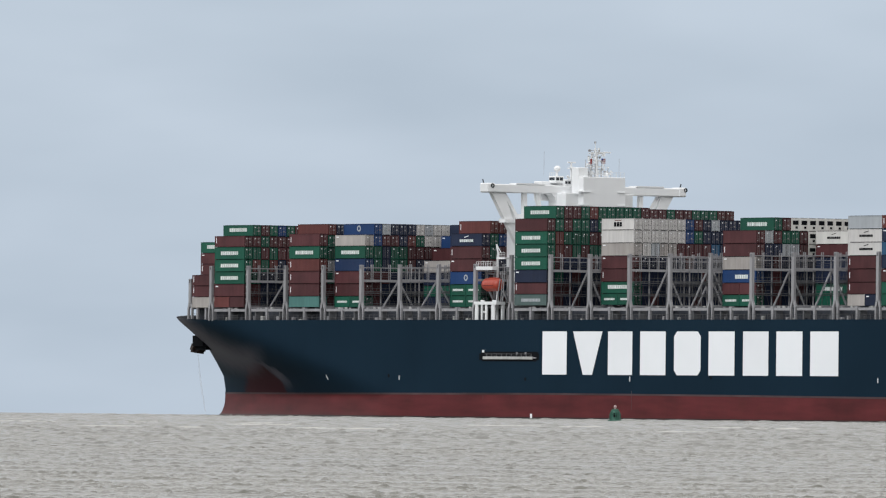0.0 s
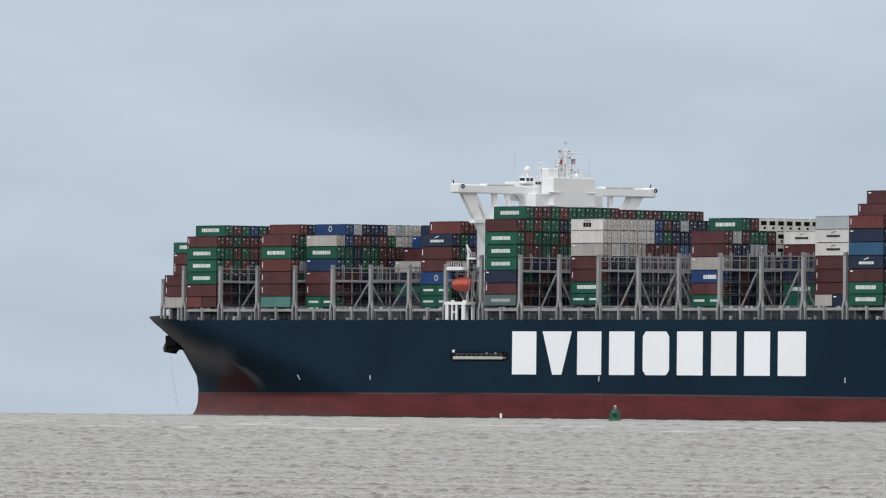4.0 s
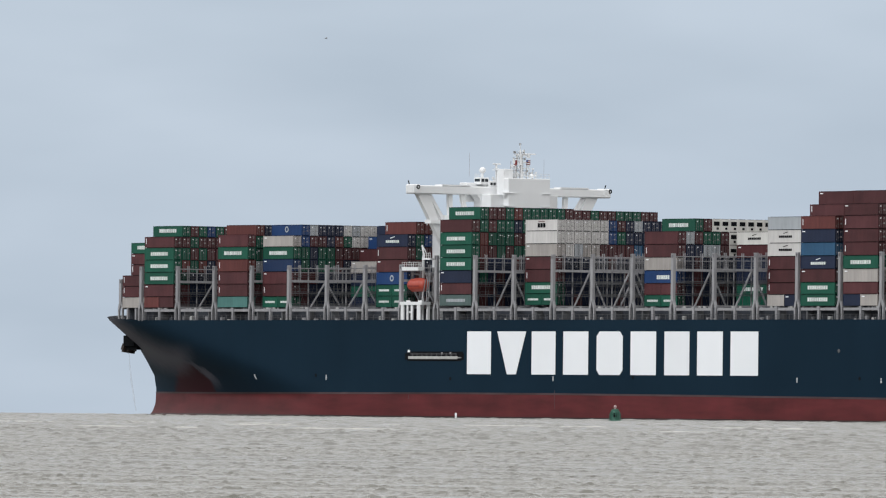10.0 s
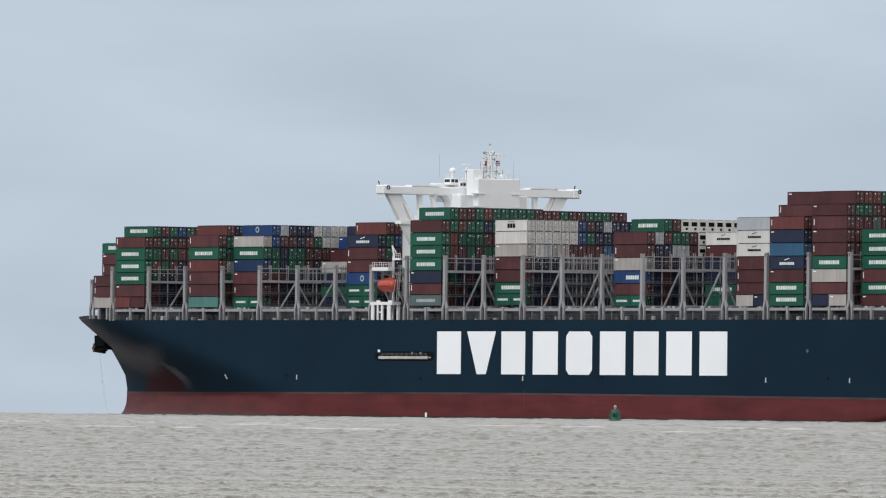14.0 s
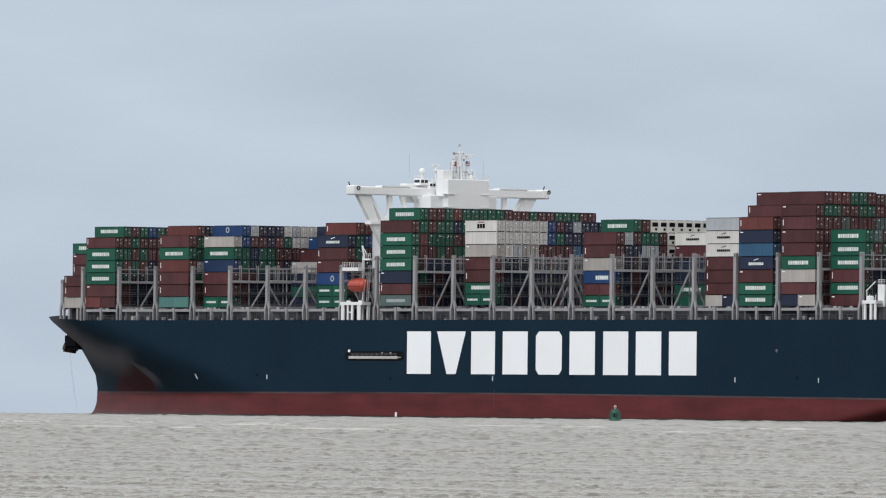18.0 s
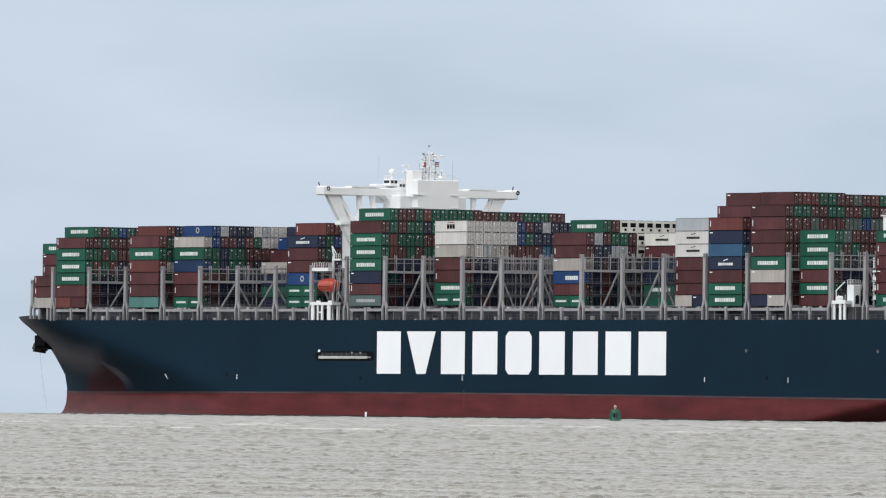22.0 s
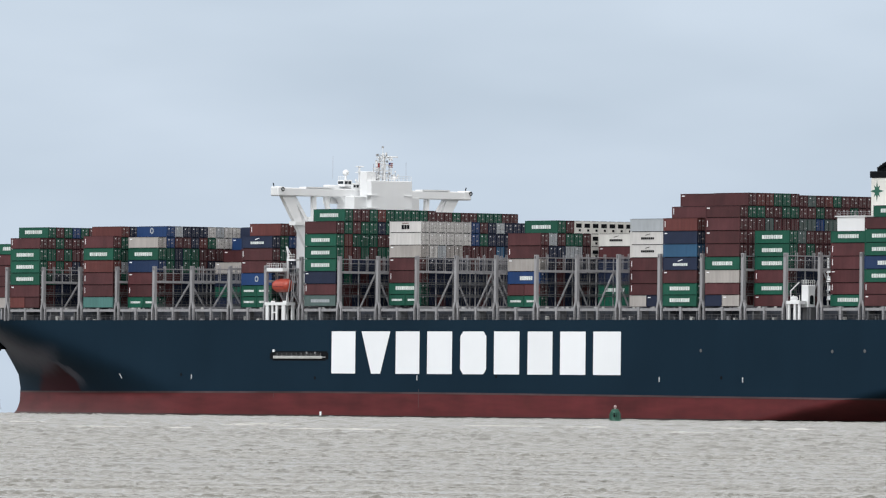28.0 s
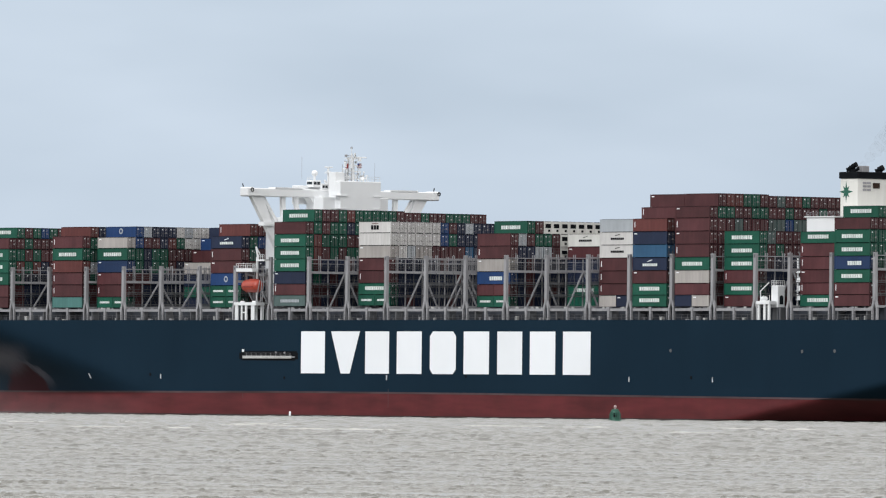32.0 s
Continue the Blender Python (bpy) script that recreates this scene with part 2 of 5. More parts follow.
WATER = water_material()
FOAM = paint("sea_foam", (0.46, 0.45, 0.43), 0.9, vary=0.08, streak=0.0, scale=1.0)

SPRAY = bpy.data.materials.new("water_spray")
SPRAY.use_nodes = True
SPRAY.node_tree.nodes["Principled BSDF"].inputs["Base Color"].default_value = (0.75, 0.76, 0.77, 1)
SPRAY.node_tree.nodes["Principled BSDF"].inputs["Alpha"].default_value = 0.13

# ---- mesh helpers ----
def mesh_of(name, bm, *mats, smooth=False):
    me = bpy.data.meshes.new(name)
    bm.normal_update()
    bm.to_mesh(me)
    bm.free()
    for m in mats:
        me.materials.append(m)
    if smooth:
        me.polygons.foreach_set("use_smooth", [True] * len(me.polygons))
    return me


def part(name, bm, material, parent, label="", at=None, smooth=False):
    me = bm if isinstance(bm, bpy.types.Mesh) else mesh_of(name, bm, material, smooth=smooth)
    ob = new(name, me)
    ob.parent = parent
    if at is not None:
        ob.matrix_basis = at
    if label:
        ob["label"] = label
    return ob


def box(bm, x0, y0, z0, x1, y1, z1, m=None):
    """A box between two corners, added to bm; m moves it."""
    vs = [Vector((x, y, z)) for x in (x0, x1) for y in (y0, y1) for z in (z0, z1)]
    vs = [bm.verts.new(m @ v if m else v) for v in vs]
    for a in ((0, 1, 3, 2), (4, 6, 7, 5), (0, 4, 5, 1), (2, 3, 7, 6), (0, 2, 6, 4), (1, 5, 7, 3)):
        bm.faces.new([vs[i] for i in a])
    return bm


def boxes(*specs):
    bm = bmesh.new()
    for s in specs:
        box(bm, *s)
    return bm


def soft_box(x0, y0, z0, x1, y1, z1, r=0.05, seg=1):
    bm = boxes((x0, y0, z0, x1, y1, z1))
    bmesh.ops.bevel(bm, geom=bm.edges[:], offset=r, segments=seg, affect="EDGES")
    return bm


def bar(bm, a, b, w, d=None, sides=4):
    """A bar from a to b, w thick."""
    a, b = Vector(a), Vector(b)
    axis = (b - a).normalized()
    ref = Vector((0, 0, 1)) if abs(axis.z) < 0.9 else Vector((1, 0, 0))
    u = axis.cross(ref).normalized()
    v = axis.cross(u)
    d = d or w
    ring = []
    for p in (a, b):
        if sides == 4:
            ring.append([bm.verts.new(p + u * (sx * w / 2) + v * (sy * d / 2)) for sx, sy in ((-1, -1), (1, -1), (1, 1), (-1, 1))])
        else:
            ring.append([bm.verts.new(p + u * (math.cos(k * math.tau / sides) * w / 2) + v * (math.sin(k * math.tau / sides) * d / 2)) for k in range(sides)])
    n = len(ring[0])
    for k in range(n):
        bm.faces.new((ring[0][k], ring[0][(k + 1) % n], ring[1][(k + 1) % n], ring[1][k]))
    bm.faces.new(ring[0][::-1])
    bm.faces.new(ring[1])
    return bm


def bars(*specs, sides=4):
    bm = bmesh.new()
    for s in specs:
        bar(bm, *s, sides=sides)
    return bm


def lathe(profile, n=24, m=None):
    """A turned body from (radius, height) pairs."""
    bm = bmesh.new()
    rings = []
    for r, z in profile:
        rings.append([bm.verts.new((m or Matrix()) @ Vector((r * math.cos(k * math.tau / n), r * math.sin(k * math.tau / n), z))) for k in range(n)])
    for lo, hi in zip(rings, rings[1:]):
        for k in range(n):
            bm.faces.new((lo[k], lo[(k + 1) % n], hi[(k + 1) % n], hi[k]))
    bm.faces.new(rings[0][::-1])
    bm.faces.new(rings[-1])
    return bm


MOVING = []            # things that travel with the ship, with their rest poses

# ---- sea ----
def build_sea():
    rng = np.random.default_rng(4)
    heading = radians(90 + YAW)
    near, far = [0.3, 20.0, 60.0, 110.0, 160.0, 205.0], [480.0]
    while near[-1] < 480:
        near.append(min(480.0, near[-1] * 1.00056))
    while far[-1] < 4880:
        d = far[-1]
        far.append(d * (1.0008 if d < 900 else 1.0011 if d < 2300 else 1.002 if d < 2800 else 1.004))
    half = radians(2.45)
    waves = []
    for k in range(330):
        lam = 0.2 * (2.6 / 0.2) ** rng.random()
        waves.append((lam, rng.normal(0, 0.55), rng.random() * math.tau))
    chop = [(2.4 * 2 ** rng.random(), rng.normal(0, 0.6), rng.random() * math.tau) for k in range(60)]
    swell = [(4.5 * 2 ** rng.random(), rng.normal(0, 0.8), rng.random() * math.tau) for k in range(14)]
    gusts = [(2.0 * 6 ** rng.random(), rng.random() * math.tau, rng.random() * math.tau) for k in range(8)]

    def patch(rows, cols):
        """Points of a fan of water, and its height."""
        rows = np.array(rows)
        fine = np.linspace(-half, half, cols)
        dist = rows[:, None]
        turn = heading - fine[None, :]
        x, y = dist * np.cos(turn), dist * np.sin(turn)
        z = np.zeros_like(x)
        step = np.gradient(rows)[:, None] * np.ones_like(x)
        wide = dist * (2 * half / cols)
        for lam, lean, start in waves:
            way = heading + math.pi + lean
            fits = np.minimum(lam / max(0.02, abs(math.cos(lean))) / step, lam / max(0.02, abs(math.sin(lean))) / wide)
            fade = np.clip(fits - 1.5, 0, 1)
            ph = math.tau / lam * (x * math.cos(way) + y * math.sin(way)) + start
            tall = 0.0047 * lam ** 0.45 * min(1.0, 0.5 / lam) ** 1.1
            if lam > 0.8:
                tall = tall * (1 + 0.85 * np.clip((dist - 400) / 140, 0, 1))
            z += tall * fade * np.clip((dist / 400) ** 1.5, 0.86, 3.5) * np.sin(ph + 0.85 * np.sin(ph))
        for lam, lean, start in chop:
            way = heading + math.pi + lean
            ph = math.tau / lam * (x * math.cos(way) + y * math.sin(way)) + start
            z += 0.0125 * np.clip((dist - 620) / 380, 0, 1) * np.clip(lam / max(0.02, abs(math.cos(lean))) / step - 1.2, 0, 1) * np.sin(ph + 0.7 * np.sin(ph))
        gust = np.zeros_like(x)
        for lam, way, start in gusts:
            gust += np.sin(math.tau / lam * (x * math.cos(way) + y * math.sin(way)) + start)
        z *= np.clip(0.62 + 0.22 * gust, 0.3, 1.2)
        # longer swell in the fairway
        for lam, lean, start in swell:
            way = heading + math.pi + lean
            z += (0.026 * np.clip((dist - 500) / 900, 0, 1) + 0.02 * np.clip((dist - 1700) / 500, 0, 1)) * np.sin(math.tau / lam * (x * math.cos(way) + y * math.sin(way)) + start)
        z += 0.22 * np.clip((dist - 1500) / 600, 0, 1) * np.clip((3700 - dist) / 1000, 0, 1)
        z *= np.clip((half - np.abs(fine)) / radians(0.06), 0, 1)[None, :]
        z -= dist ** 2 / (2 * GLOBE)
        return np.stack([x, y, z], -1)

    def grid(count, n, start):
        i, j = np.meshgrid(np.arange(count - 1), np.arange(n - 1), indexing="ij")
        a = (start + i * n + j).reshape(-1)
        return np.stack([a, a + 1, a + n + 1, a + n], -1)

    few = 261
    many = 2 * few - 1
    p, q = patch(near, many), patch(far, few)
    p[-1, 0::2] = q[0]
    p[-1, 1::2] = (q[0, :-1] + q[0, 1:]) / 2
    # the rest of the sea, round the camera's field, is calm
    ring = [near[0], 205.0, 480.0, 1300.0, 2600.0, far[-1]]
    ang = np.linspace(half, math.tau - half, 60)
    rd = np.array(ring)[:, None]
    calm = np.stack([rd * np.cos(heading - ang), rd * np.sin(heading - ang), -rd ** 2 / (2 * GLOBE) * np.ones_like(ang)], -1)
    co = np.concatenate([p.reshape(-1, 3), q.reshape(-1, 3), calm.reshape(-1, 3)])
    quads = np.concatenate([grid(len(near), many, 0), grid(len(far), few, p.size // 3), grid(len(ring), 60, (p.size + q.size) // 3)])
    me = bpy.data.meshes.new("water")
    me.vertices.add(len(co))
    me.vertices.foreach_set("co", co.astype(np.float32).ravel())
    me.loops.add(len(quads) * 4)
    me.loops.foreach_set("vertex_index", quads.astype(np.int32).ravel())
    me.polygons.add(len(quads))
    me.polygons.foreach_set("loop_start", np.arange(0, len(quads) * 4, 4, dtype=np.int32))
    me.update(calc_edges=True)
    me.polygons.foreach_set("use_smooth", np.ones(len(quads), dtype=bool))
    me.materials.append(WATER)
    ob = new("water", me)
    ob.location = (EYE.x, EYE.y, 0)
    return tagged(ob, "choppy silty grey-brown sea under an overcast sky", "sea", kind="structure")


SEA = build_sea()

def lump_strip(bm, at, along, length, width, height, rng, n=9):
    """A ragged low ridge of foam."""
    along = Vector((*along, 0)).normalized()
    side = Vector((-along.y, along.x, 0))
    rings = []
    for k in range(n):
        u = k / (n - 1)
        fat = math.sin(math.pi * (0.06 + 0.88 * u)) * (0.5 + rng.random())
        c = Vector(at) + along * (u - 0.5) * length + side * (rng.random() - 0.5) * width * 0.5
        rings.append([bm.verts.new(c + side * width * fat * a + Vector((0, 0, height * fat * b))) for a, b in ((-0.5, -0.5), (-0.28, 0.7), (0.05, 1.0), (0.5, -0.5))])
    for p, q in zip(rings, rings[1:]):
        for j in range(3):
            bm.faces.new((p[j], q[j], q[j + 1], p[j + 1]))


def build_foam():
    rng = random.Random(8)
    a0 = radians(90 + YAW)
    bm = bmesh.new()
    for k in range(20):
        d = rng.choice((rng.gauss(930, 22), rng.gauss(1260, 30), rng.gauss(1250, 18), rng.gauss(1260, 30), rng.uniform(800, 1700)))
        a = a0 + rng.uniform(-1, 1) * radians(2.5)
        x, y = d * math.cos(a), d * math.sin(a)
        run = a + math.pi / 2 + rng.gauss(0, 0.12)
        for j in range(rng.randint(1, 3)):
            g = rng.gauss(0, 2.2)
            lump_strip(bm, (x + g * math.cos(run), y + g * math.sin(run), 0.13 - d * d / (2 * GLOBE)), (math.cos(run), math.sin(run)), rng.uniform(1.2, 6.0), 0.4, rng.uniform(0.03, 0.075), rng, 15)
    ob = new("foam", mesh_of("foam", bm, FOAM, smooth=True))
    ob.location = (EYE.x, EYE.y, 0)
    return tagged(ob, "white foam of small breaking waves on the sea", "foam", kind="stuff")


FOAM_CAPS = build_foam()

# ---- ship ----
ship = tagged(new("container_ship"), "very large dark teal container ship loaded with stacked containers", "container ship")


def boot(x):
    """Height of the red band's upper edge."""
    return 5.75 + 0.32 * max(0.0, min(1.0, (x + 150) / 110)) - 0.0038 * max(0.0, x - 15)


def lerp_table(v, table):
    for (a, p), (b, q) in zip(table, table[1:]):
        if v <= b:
            k = max(0.0, (v - a) / (b - a))
            return p + (q - p) * k
    return table[-1][1]


def sheer(x):
    return 22.75 + 1.55 * max(0.0, min(1.0, (-160 - x) / 53.0)) ** 1.4


STEM = [(-4, -206.0), (0.2, -203.2), (1.2, -201.7), (3.1, -200.6), (6.5, -200.3), (9.8, -201.2), (13.2, -204.4), (15.9, -207.2), (19.7, -211.4), (24.3, -215.0)]


def half_breadth(s, z):
    """Half the ship's width at s metres aft of the stem at height z: fine below, full at the deck."""
    u = max(0.0, min(1.0, z / 24.0))
    length, power = 61.0 + 2.75 * max(0.0, 22.6 - max(z, 5.0)), 1.29 + 1.26 * max(u, 0.21) ** 1.8
    return 29.4 * (1 - (1 - min(1.0, s / length)) ** power)


def side(x, z):
    """The port side's y at x and height z."""
    return -half_breadth(max(0.0, x - lerp_table(z, STEM)), z)


def build_hull():
    bow_s = [0, 0.5, 1.2, 2.2, 3.6, 5.4, 7.6, 10.2, 13.4, 17, 21.5, 26.5, 32, 38, 45, 49, 53, 57, 61, 65, 69, 73, 77, 81, 85, 89, 93, 97, 101, 105, 110, 115, 121, 128, 135]
    mid_x = [-62, -40, 0, 40, 80, 118, 126]
    stern_x = [129, 132, 135, 138, 141, 144, 147, 150, 153, 156, 159, 162, 165, 168, 171, 174, 177, 180, 183]

    def strip(zs_fn, count):
        pts = []
        for s in bow_s:
            line = []
            for k in range(count):
                z = zs_fn(k, -214.0 + s)
                x = lerp_table(z, STEM) + s
                line.append((x, half_breadth(s, z), z))
            pts.append(line)
        for x in mid_x:
            pts.append([(x, 29.4, zs_fn(k, x)) for k in range(count)])
        for x in stern_x:
            line = []
            for k in range(count):
                z = zs_fn(k, x)
                tuck = max(0.0, (x - 128) * 0.155 - max(-1.0, z - 0.6))
                line.append((x, max(4.0, 29.4 - 0.055 * tuck ** 2 - 1.5 * tuck), z))
            pts.append(line)
        return pts

    def skin(pts):
        bm = bmesh.new()
        for side in (-1, 1):
            g = [[bm.verts.new((x, side * b, z)) for x, b, z in line] for line in pts]
            for c0, c1 in zip(g, g[1:]):
                for k in range(len(c0) - 1):
                    q = (c0[k], c1[k], c1[k + 1], c0[k + 1])
                    bm.faces.new(q if side < 0 else q[::-1])
            if side < 0:
                port = g
            else:
                last = [(port[-1][k], g[-1][k], g[-1][k + 1], port[-1][k + 1]) for k in range(len(g[-1]) - 1)]
                for q in last:
                    bm.faces.new(q)
        bmesh.ops.remove_doubles(bm, verts=bm.verts[:], dist=0.002)
        return bm

    n_top = 24
    top = strip(lambda k, x: boot(x) + (sheer(x) - boot(x)) * k / (n_top - 1), n_top)
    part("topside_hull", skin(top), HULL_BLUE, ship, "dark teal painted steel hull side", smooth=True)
    wet = [[(x, b + 0.03, z) for x, b, z in line] for line in strip(lambda k, x: -1.0 + 1.75 * k / 2, 3)]
    part("waterline_growth", skin(wet), WEED, ship, "dark wet growth along the waterline", smooth=True)
    edge = [[(x, b + 0.07, z) for x, b, z in line] for line in strip(lambda k, x: boot(x) - 0.30 + 0.10 * k, 5)]
    part("boot_line", skin(edge), FADED, ship, "faded pale edge of the red band")
    low = strip(lambda k, x: -2.0 + (boot(x) + 2.0) * k / 13, 14)
    part("boot_topping", skin(low), BOOT_RED, ship, "dull red antifouling band above the waterline", smooth=True)
    bm = bmesh.new()
    rows = []
    for line in top:
        x, b, z = line[-1]
        rows.append((bm.verts.new((x, -b + 0.02, z - 0.03)), bm.verts.new((x, b - 0.02, z - 0.03))))
    for a, b in zip(rows, rows[1:]):
        bm.faces.new((a[0], b[0], b[1], a[1]))
    bmesh.ops.remove_doubles(bm, verts=bm.verts[:], dist=0.002)
    part("main_deck", bm, DECK, ship, "dark painted steel deck")


build_hull()

# the name on the hull side as nine plain white shapes
LETTERS = [(-32.37, -23.14), (-20.78, -9.7), (-7.58, 1.51), (4.45, 13.89), (17.02, 26.8), (29.7, 39.18), (42.26, 51.47), (54.32, 63.66), (66.49, 76.55)]


def plain_shape(a, b, lo, hi, foot=0.0, cut=0.0):
    """A flat shape between a and b; foot narrows it downwards, cut takes off its corners."""
    if foot:
        ring = [(a, hi), (a + foot, lo), (b - foot, lo), (b, hi)]
    elif cut:
        ring = [(a + cut, lo), (b - cut, lo), (b, lo + cut), (b, hi - cut), (b - cut, hi), (a + cut, hi), (a, hi - cut), (a, lo + cut)]
    else:
        ring = [(a, lo), (b, lo), (b, hi), (a, hi)]
    bm = bmesh.new()
    front = [bm.verts.new((x, -29.43, z)) for x, z in ring]
    back = [bm.verts.new((x, -29.39, z)) for x, z in ring]
    bm.faces.new(front)
    bm.faces.new(back[::-1])
    n = len(ring)
    for k in range(n):
        bm.faces.new((front[k], back[k], back[(k + 1) % n], front[(k + 1) % n]))
    bmesh.ops.recalc_face_normals(bm, faces=bm.faces[:])
    return bm


for k, (a, b) in enumerate(LETTERS):
    foot, cut = (3.8, 0.0) if k == 1 else (0.0, 1.1) if k == 4 else (0.0, 0.0)
    part("name_shape", plain_shape(a, b, 10.36, 20.12, foot, cut), LETTER, ship, "plain white painted shape on the hull side")

# ---- hull fittings ----
def build_hull_fittings():
    # gangway stowed in its recess, whose shade is a flat black panel on the hull
    rec = part("gangway_recess", boxes((-56.6, -29.42, 13.6, -33.6, -29.38, 15.1), (-55.6, -29.42, 13.3, -34.6, -29.38, 13.6), (-55.9, -29.42, 15.1, -34.0, -29.38, 15.5)), BLACK, ship, "flat black panel for the shaded recess in the hull side")
    part("gangway", soft_box(-54.9, -29.75, 13.75, -35.9, -29.43, 14.4, 0.05), PAINTS_GREY, rec, "stowed pale grey gangway")
    part("gangway_end", soft_box(-36.1, -29.7, 13.95, -34.6, -29.43, 14.25, 0.05), STEEL, rec)
    part("gangway_rail", bars(((-54.2, -29.6, 15.05), (-36.4, -29.6, 15.05), 0.08), ((-54.2, -29.6, 14.75), (-36.4, -29.6, 14.75), 0.06)), STEEL_DARK, rec)
    for k in range(10):
        part("baluster", boxes((-53.6 + k * 1.9, -29.62, 14.4, -53.45 + k * 1.9, -29.5, 15.1)), STEEL_DARK, rec)
    for x in (-42.2, -38.9):
        part("hoist_block", boxes((x, -29.62, 14.9, x + 0.5, -29.44, 15.35)), STEEL, rec)
    part("gangway_lamp", boxes((-55.3, -29.6, 15.3, -54.6, -29.42, 15.9)), LETTER, rec)
    for x in (-118.9, -87.7, 0.8, 90.7, 120.5):
        lo, hi = (Vector((x, side(x, z) - 0.02, z)) for z in (8.9, 10.0))
        part("tug_mark", bars((lo, hi, 0.36, 0.12)), LETTER, ship, "short white tug mark")
    for x, z in ((-92.0, 9.9), (-38.8, 9.3), (30.6, 9.9), (112.8, 9.9), (105.4, 15.9), (151.7, 15.8), (162.9, 15.9)):
        part("hull_port", lathe([(0.4, -0.05), (0.4, 0.05), (0.25, 0.06)], 12, pose(x, -29.4, z, 90)), BLACK if z < 12 else STEEL_DARK, ship)
    part("draught_marks", boxes((1.3, -29.43, 2.6, 1.42, -29.39, 6.8)), FADED, ship, "column of draught figures as a bar")
    part("draught_marks", boxes((-55.1, -29.43, 4.6, -54.98, -29.39, 5.6)), FADED, ship, "column of draught figures as a bar")
    part("draught_post", boxes((-36.8, -29.46, 0.0, -36.1, -29.38, 1.5)), LETTER, ship, "short white mark at the waterline")
    # anchor in its bolster
    blk = soft_box(-199.4, -11.0, 15.9, -193.2, -4.6, 20.2, 0.9, 3)
    bol = part("anchor_bolster", blk, BLACK, ship, "dark anchor bolster at the bow")
    a = bmesh.new()
    bar(a, (-196.6, -8.9, 18.0), (-199.6, -8.9, 15.6), 0.8)
    bar(a, (-199.9, -10.2, 15.9), (-199.5, -7.2, 15.5), 1.1)
    bar(a, (-199.8, -10.1, 15.8), (-199.3, -9.9, 17.2), 1.0)
    bar(a, (-199.3, -9.9, 17.2), (-198.9, -9.7, 18.2), 0.5)
    bar(a, (-199.5, -7.3, 15.6), (-199.2, -7.4, 17.0), 1.0)
    bar(a, (-199.2, -7.4, 17.0), (-198.9, -7.5, 18.0), 0.5)
    part("anchor", a, ANCHOR, bol, "rusty black stowed anchor")
    line = [Vector((-199.6 + 2.6 * u ** 1.5, -8.6 + 0.5 * u, 15.2 - 14.0 * u)) for u in (0, 0.16, 0.33, 0.5, 0.68, 0.85, 1.0)]
    part("anchor_wash", bars(*[(p, q, w) for p, q, w in zip(line, line[1:], (0.26, 0.34, 0.44, 0.50, 0.44, 0.30))], sides=8), SPRAY, bol, "thin stream of rinsing water")


build_hull_fittings()


def build_wash():
    rng = random.Random(5)
    bm = bmesh.new()
    x = -201.5
    while x < 178:
        near_bow = x < -130
        y = side(x, 0.3)
        if rng.random() < (0.8 if near_bow else 0.2 if x < -40 else 0.05):
            lump_strip(bm, (x, y - rng.uniform(0.3, 2.2), 0.30), (1, -0.2 if near_bow else 0), rng.uniform(1.0, 5.0), 0.5, rng.uniform(0.04, 0.20) if near_bow else rng.uniform(0.02, 0.09), rng, 13)
        x += rng.uniform(1.0, 3.6)
    tagged(part("wash", bm, FOAM, ship, smooth=True), "thin white wash along the waterline", kind="stuff")


build_wash()

# ---- containers ----
ROW = 2.415
TALL, LOW, WIDE = 2.896, 2.591, 2.375
FLEET = {}


def container_mesh(length, height, mat, doors=True):
    """A steel box with corner posts and rails standing proud of its pressed panels."""
    bm = bmesh.new()
    box(bm, 0.05, 0.05, 0.10, length - 0.07, WIDE - 0.05, height - 0.08)
    w = 0.16
    for x in (0, length - w):
        for y in (0, WIDE - w):
            box(bm, x, y, 0, x + w, y + w, height)
    for y in (0, WIDE - 0.1):
        for z, h in ((0.08, 0.13), (height - 0.17, 0.10)):
            box(bm, w, y, z, length - w, y + 0.1, z + h)
    for x in (0, length - 0.1):
        for z, h in ((0.08, 0.13), (height - 0.19, 0.11)):
            box(bm, x, w, z, x + 0.1, WIDE - w, z + h)
    n = len(bm.faces)
    # added black core: stands in for the shade in the gaps between tiers
    box(bm, 0.3, 0.3, 0.0, length - 0.3, WIDE - 0.3, height)
    bm.faces.ensure_lookup_table()
    for f in bm.faces[n:]:
        f.material_index = 1
    if not doors:
        return mesh_of("shipping_container", bm, mat, BLACK)
    n = len(bm.faces)
    for y in (0.005, 1.165, WIDE - 0.075):
        box(bm, length - 0.09, y, 0.09, length + 0.006, y + (0.04 if y == 1.165 else 0.07), height - 0.05)
    for z in (0.14, height - 0.18):
        box(bm, length - 0.09, 0.1, z, length + 0.004, WIDE - 0.1, z + 0.045)
    bm.faces.ensure_lookup_table()
    for f in bm.faces[n:]:
        f.material_index = 1
    # painted markings on the doors
    k = len(bm.faces)
    for y, z, wide, high in ((1.40, height - 0.62, 0.5, 0.10), (1.40, height - 0.86, 0.34, 0.09), (1.42, 1.02, 0.42, 0.30), (0.28, 0.55, 0.14, 0.16)):
        box(bm, length - 0.08, y, z, length - 0.008, y + wide, z + high)
    bm.faces.ensure_lookup_table()
    for f in bm.faces[k:]:
        f.material_index = 2
    return mesh_of("shipping_container", bm, mat, BLACK, MARKING)


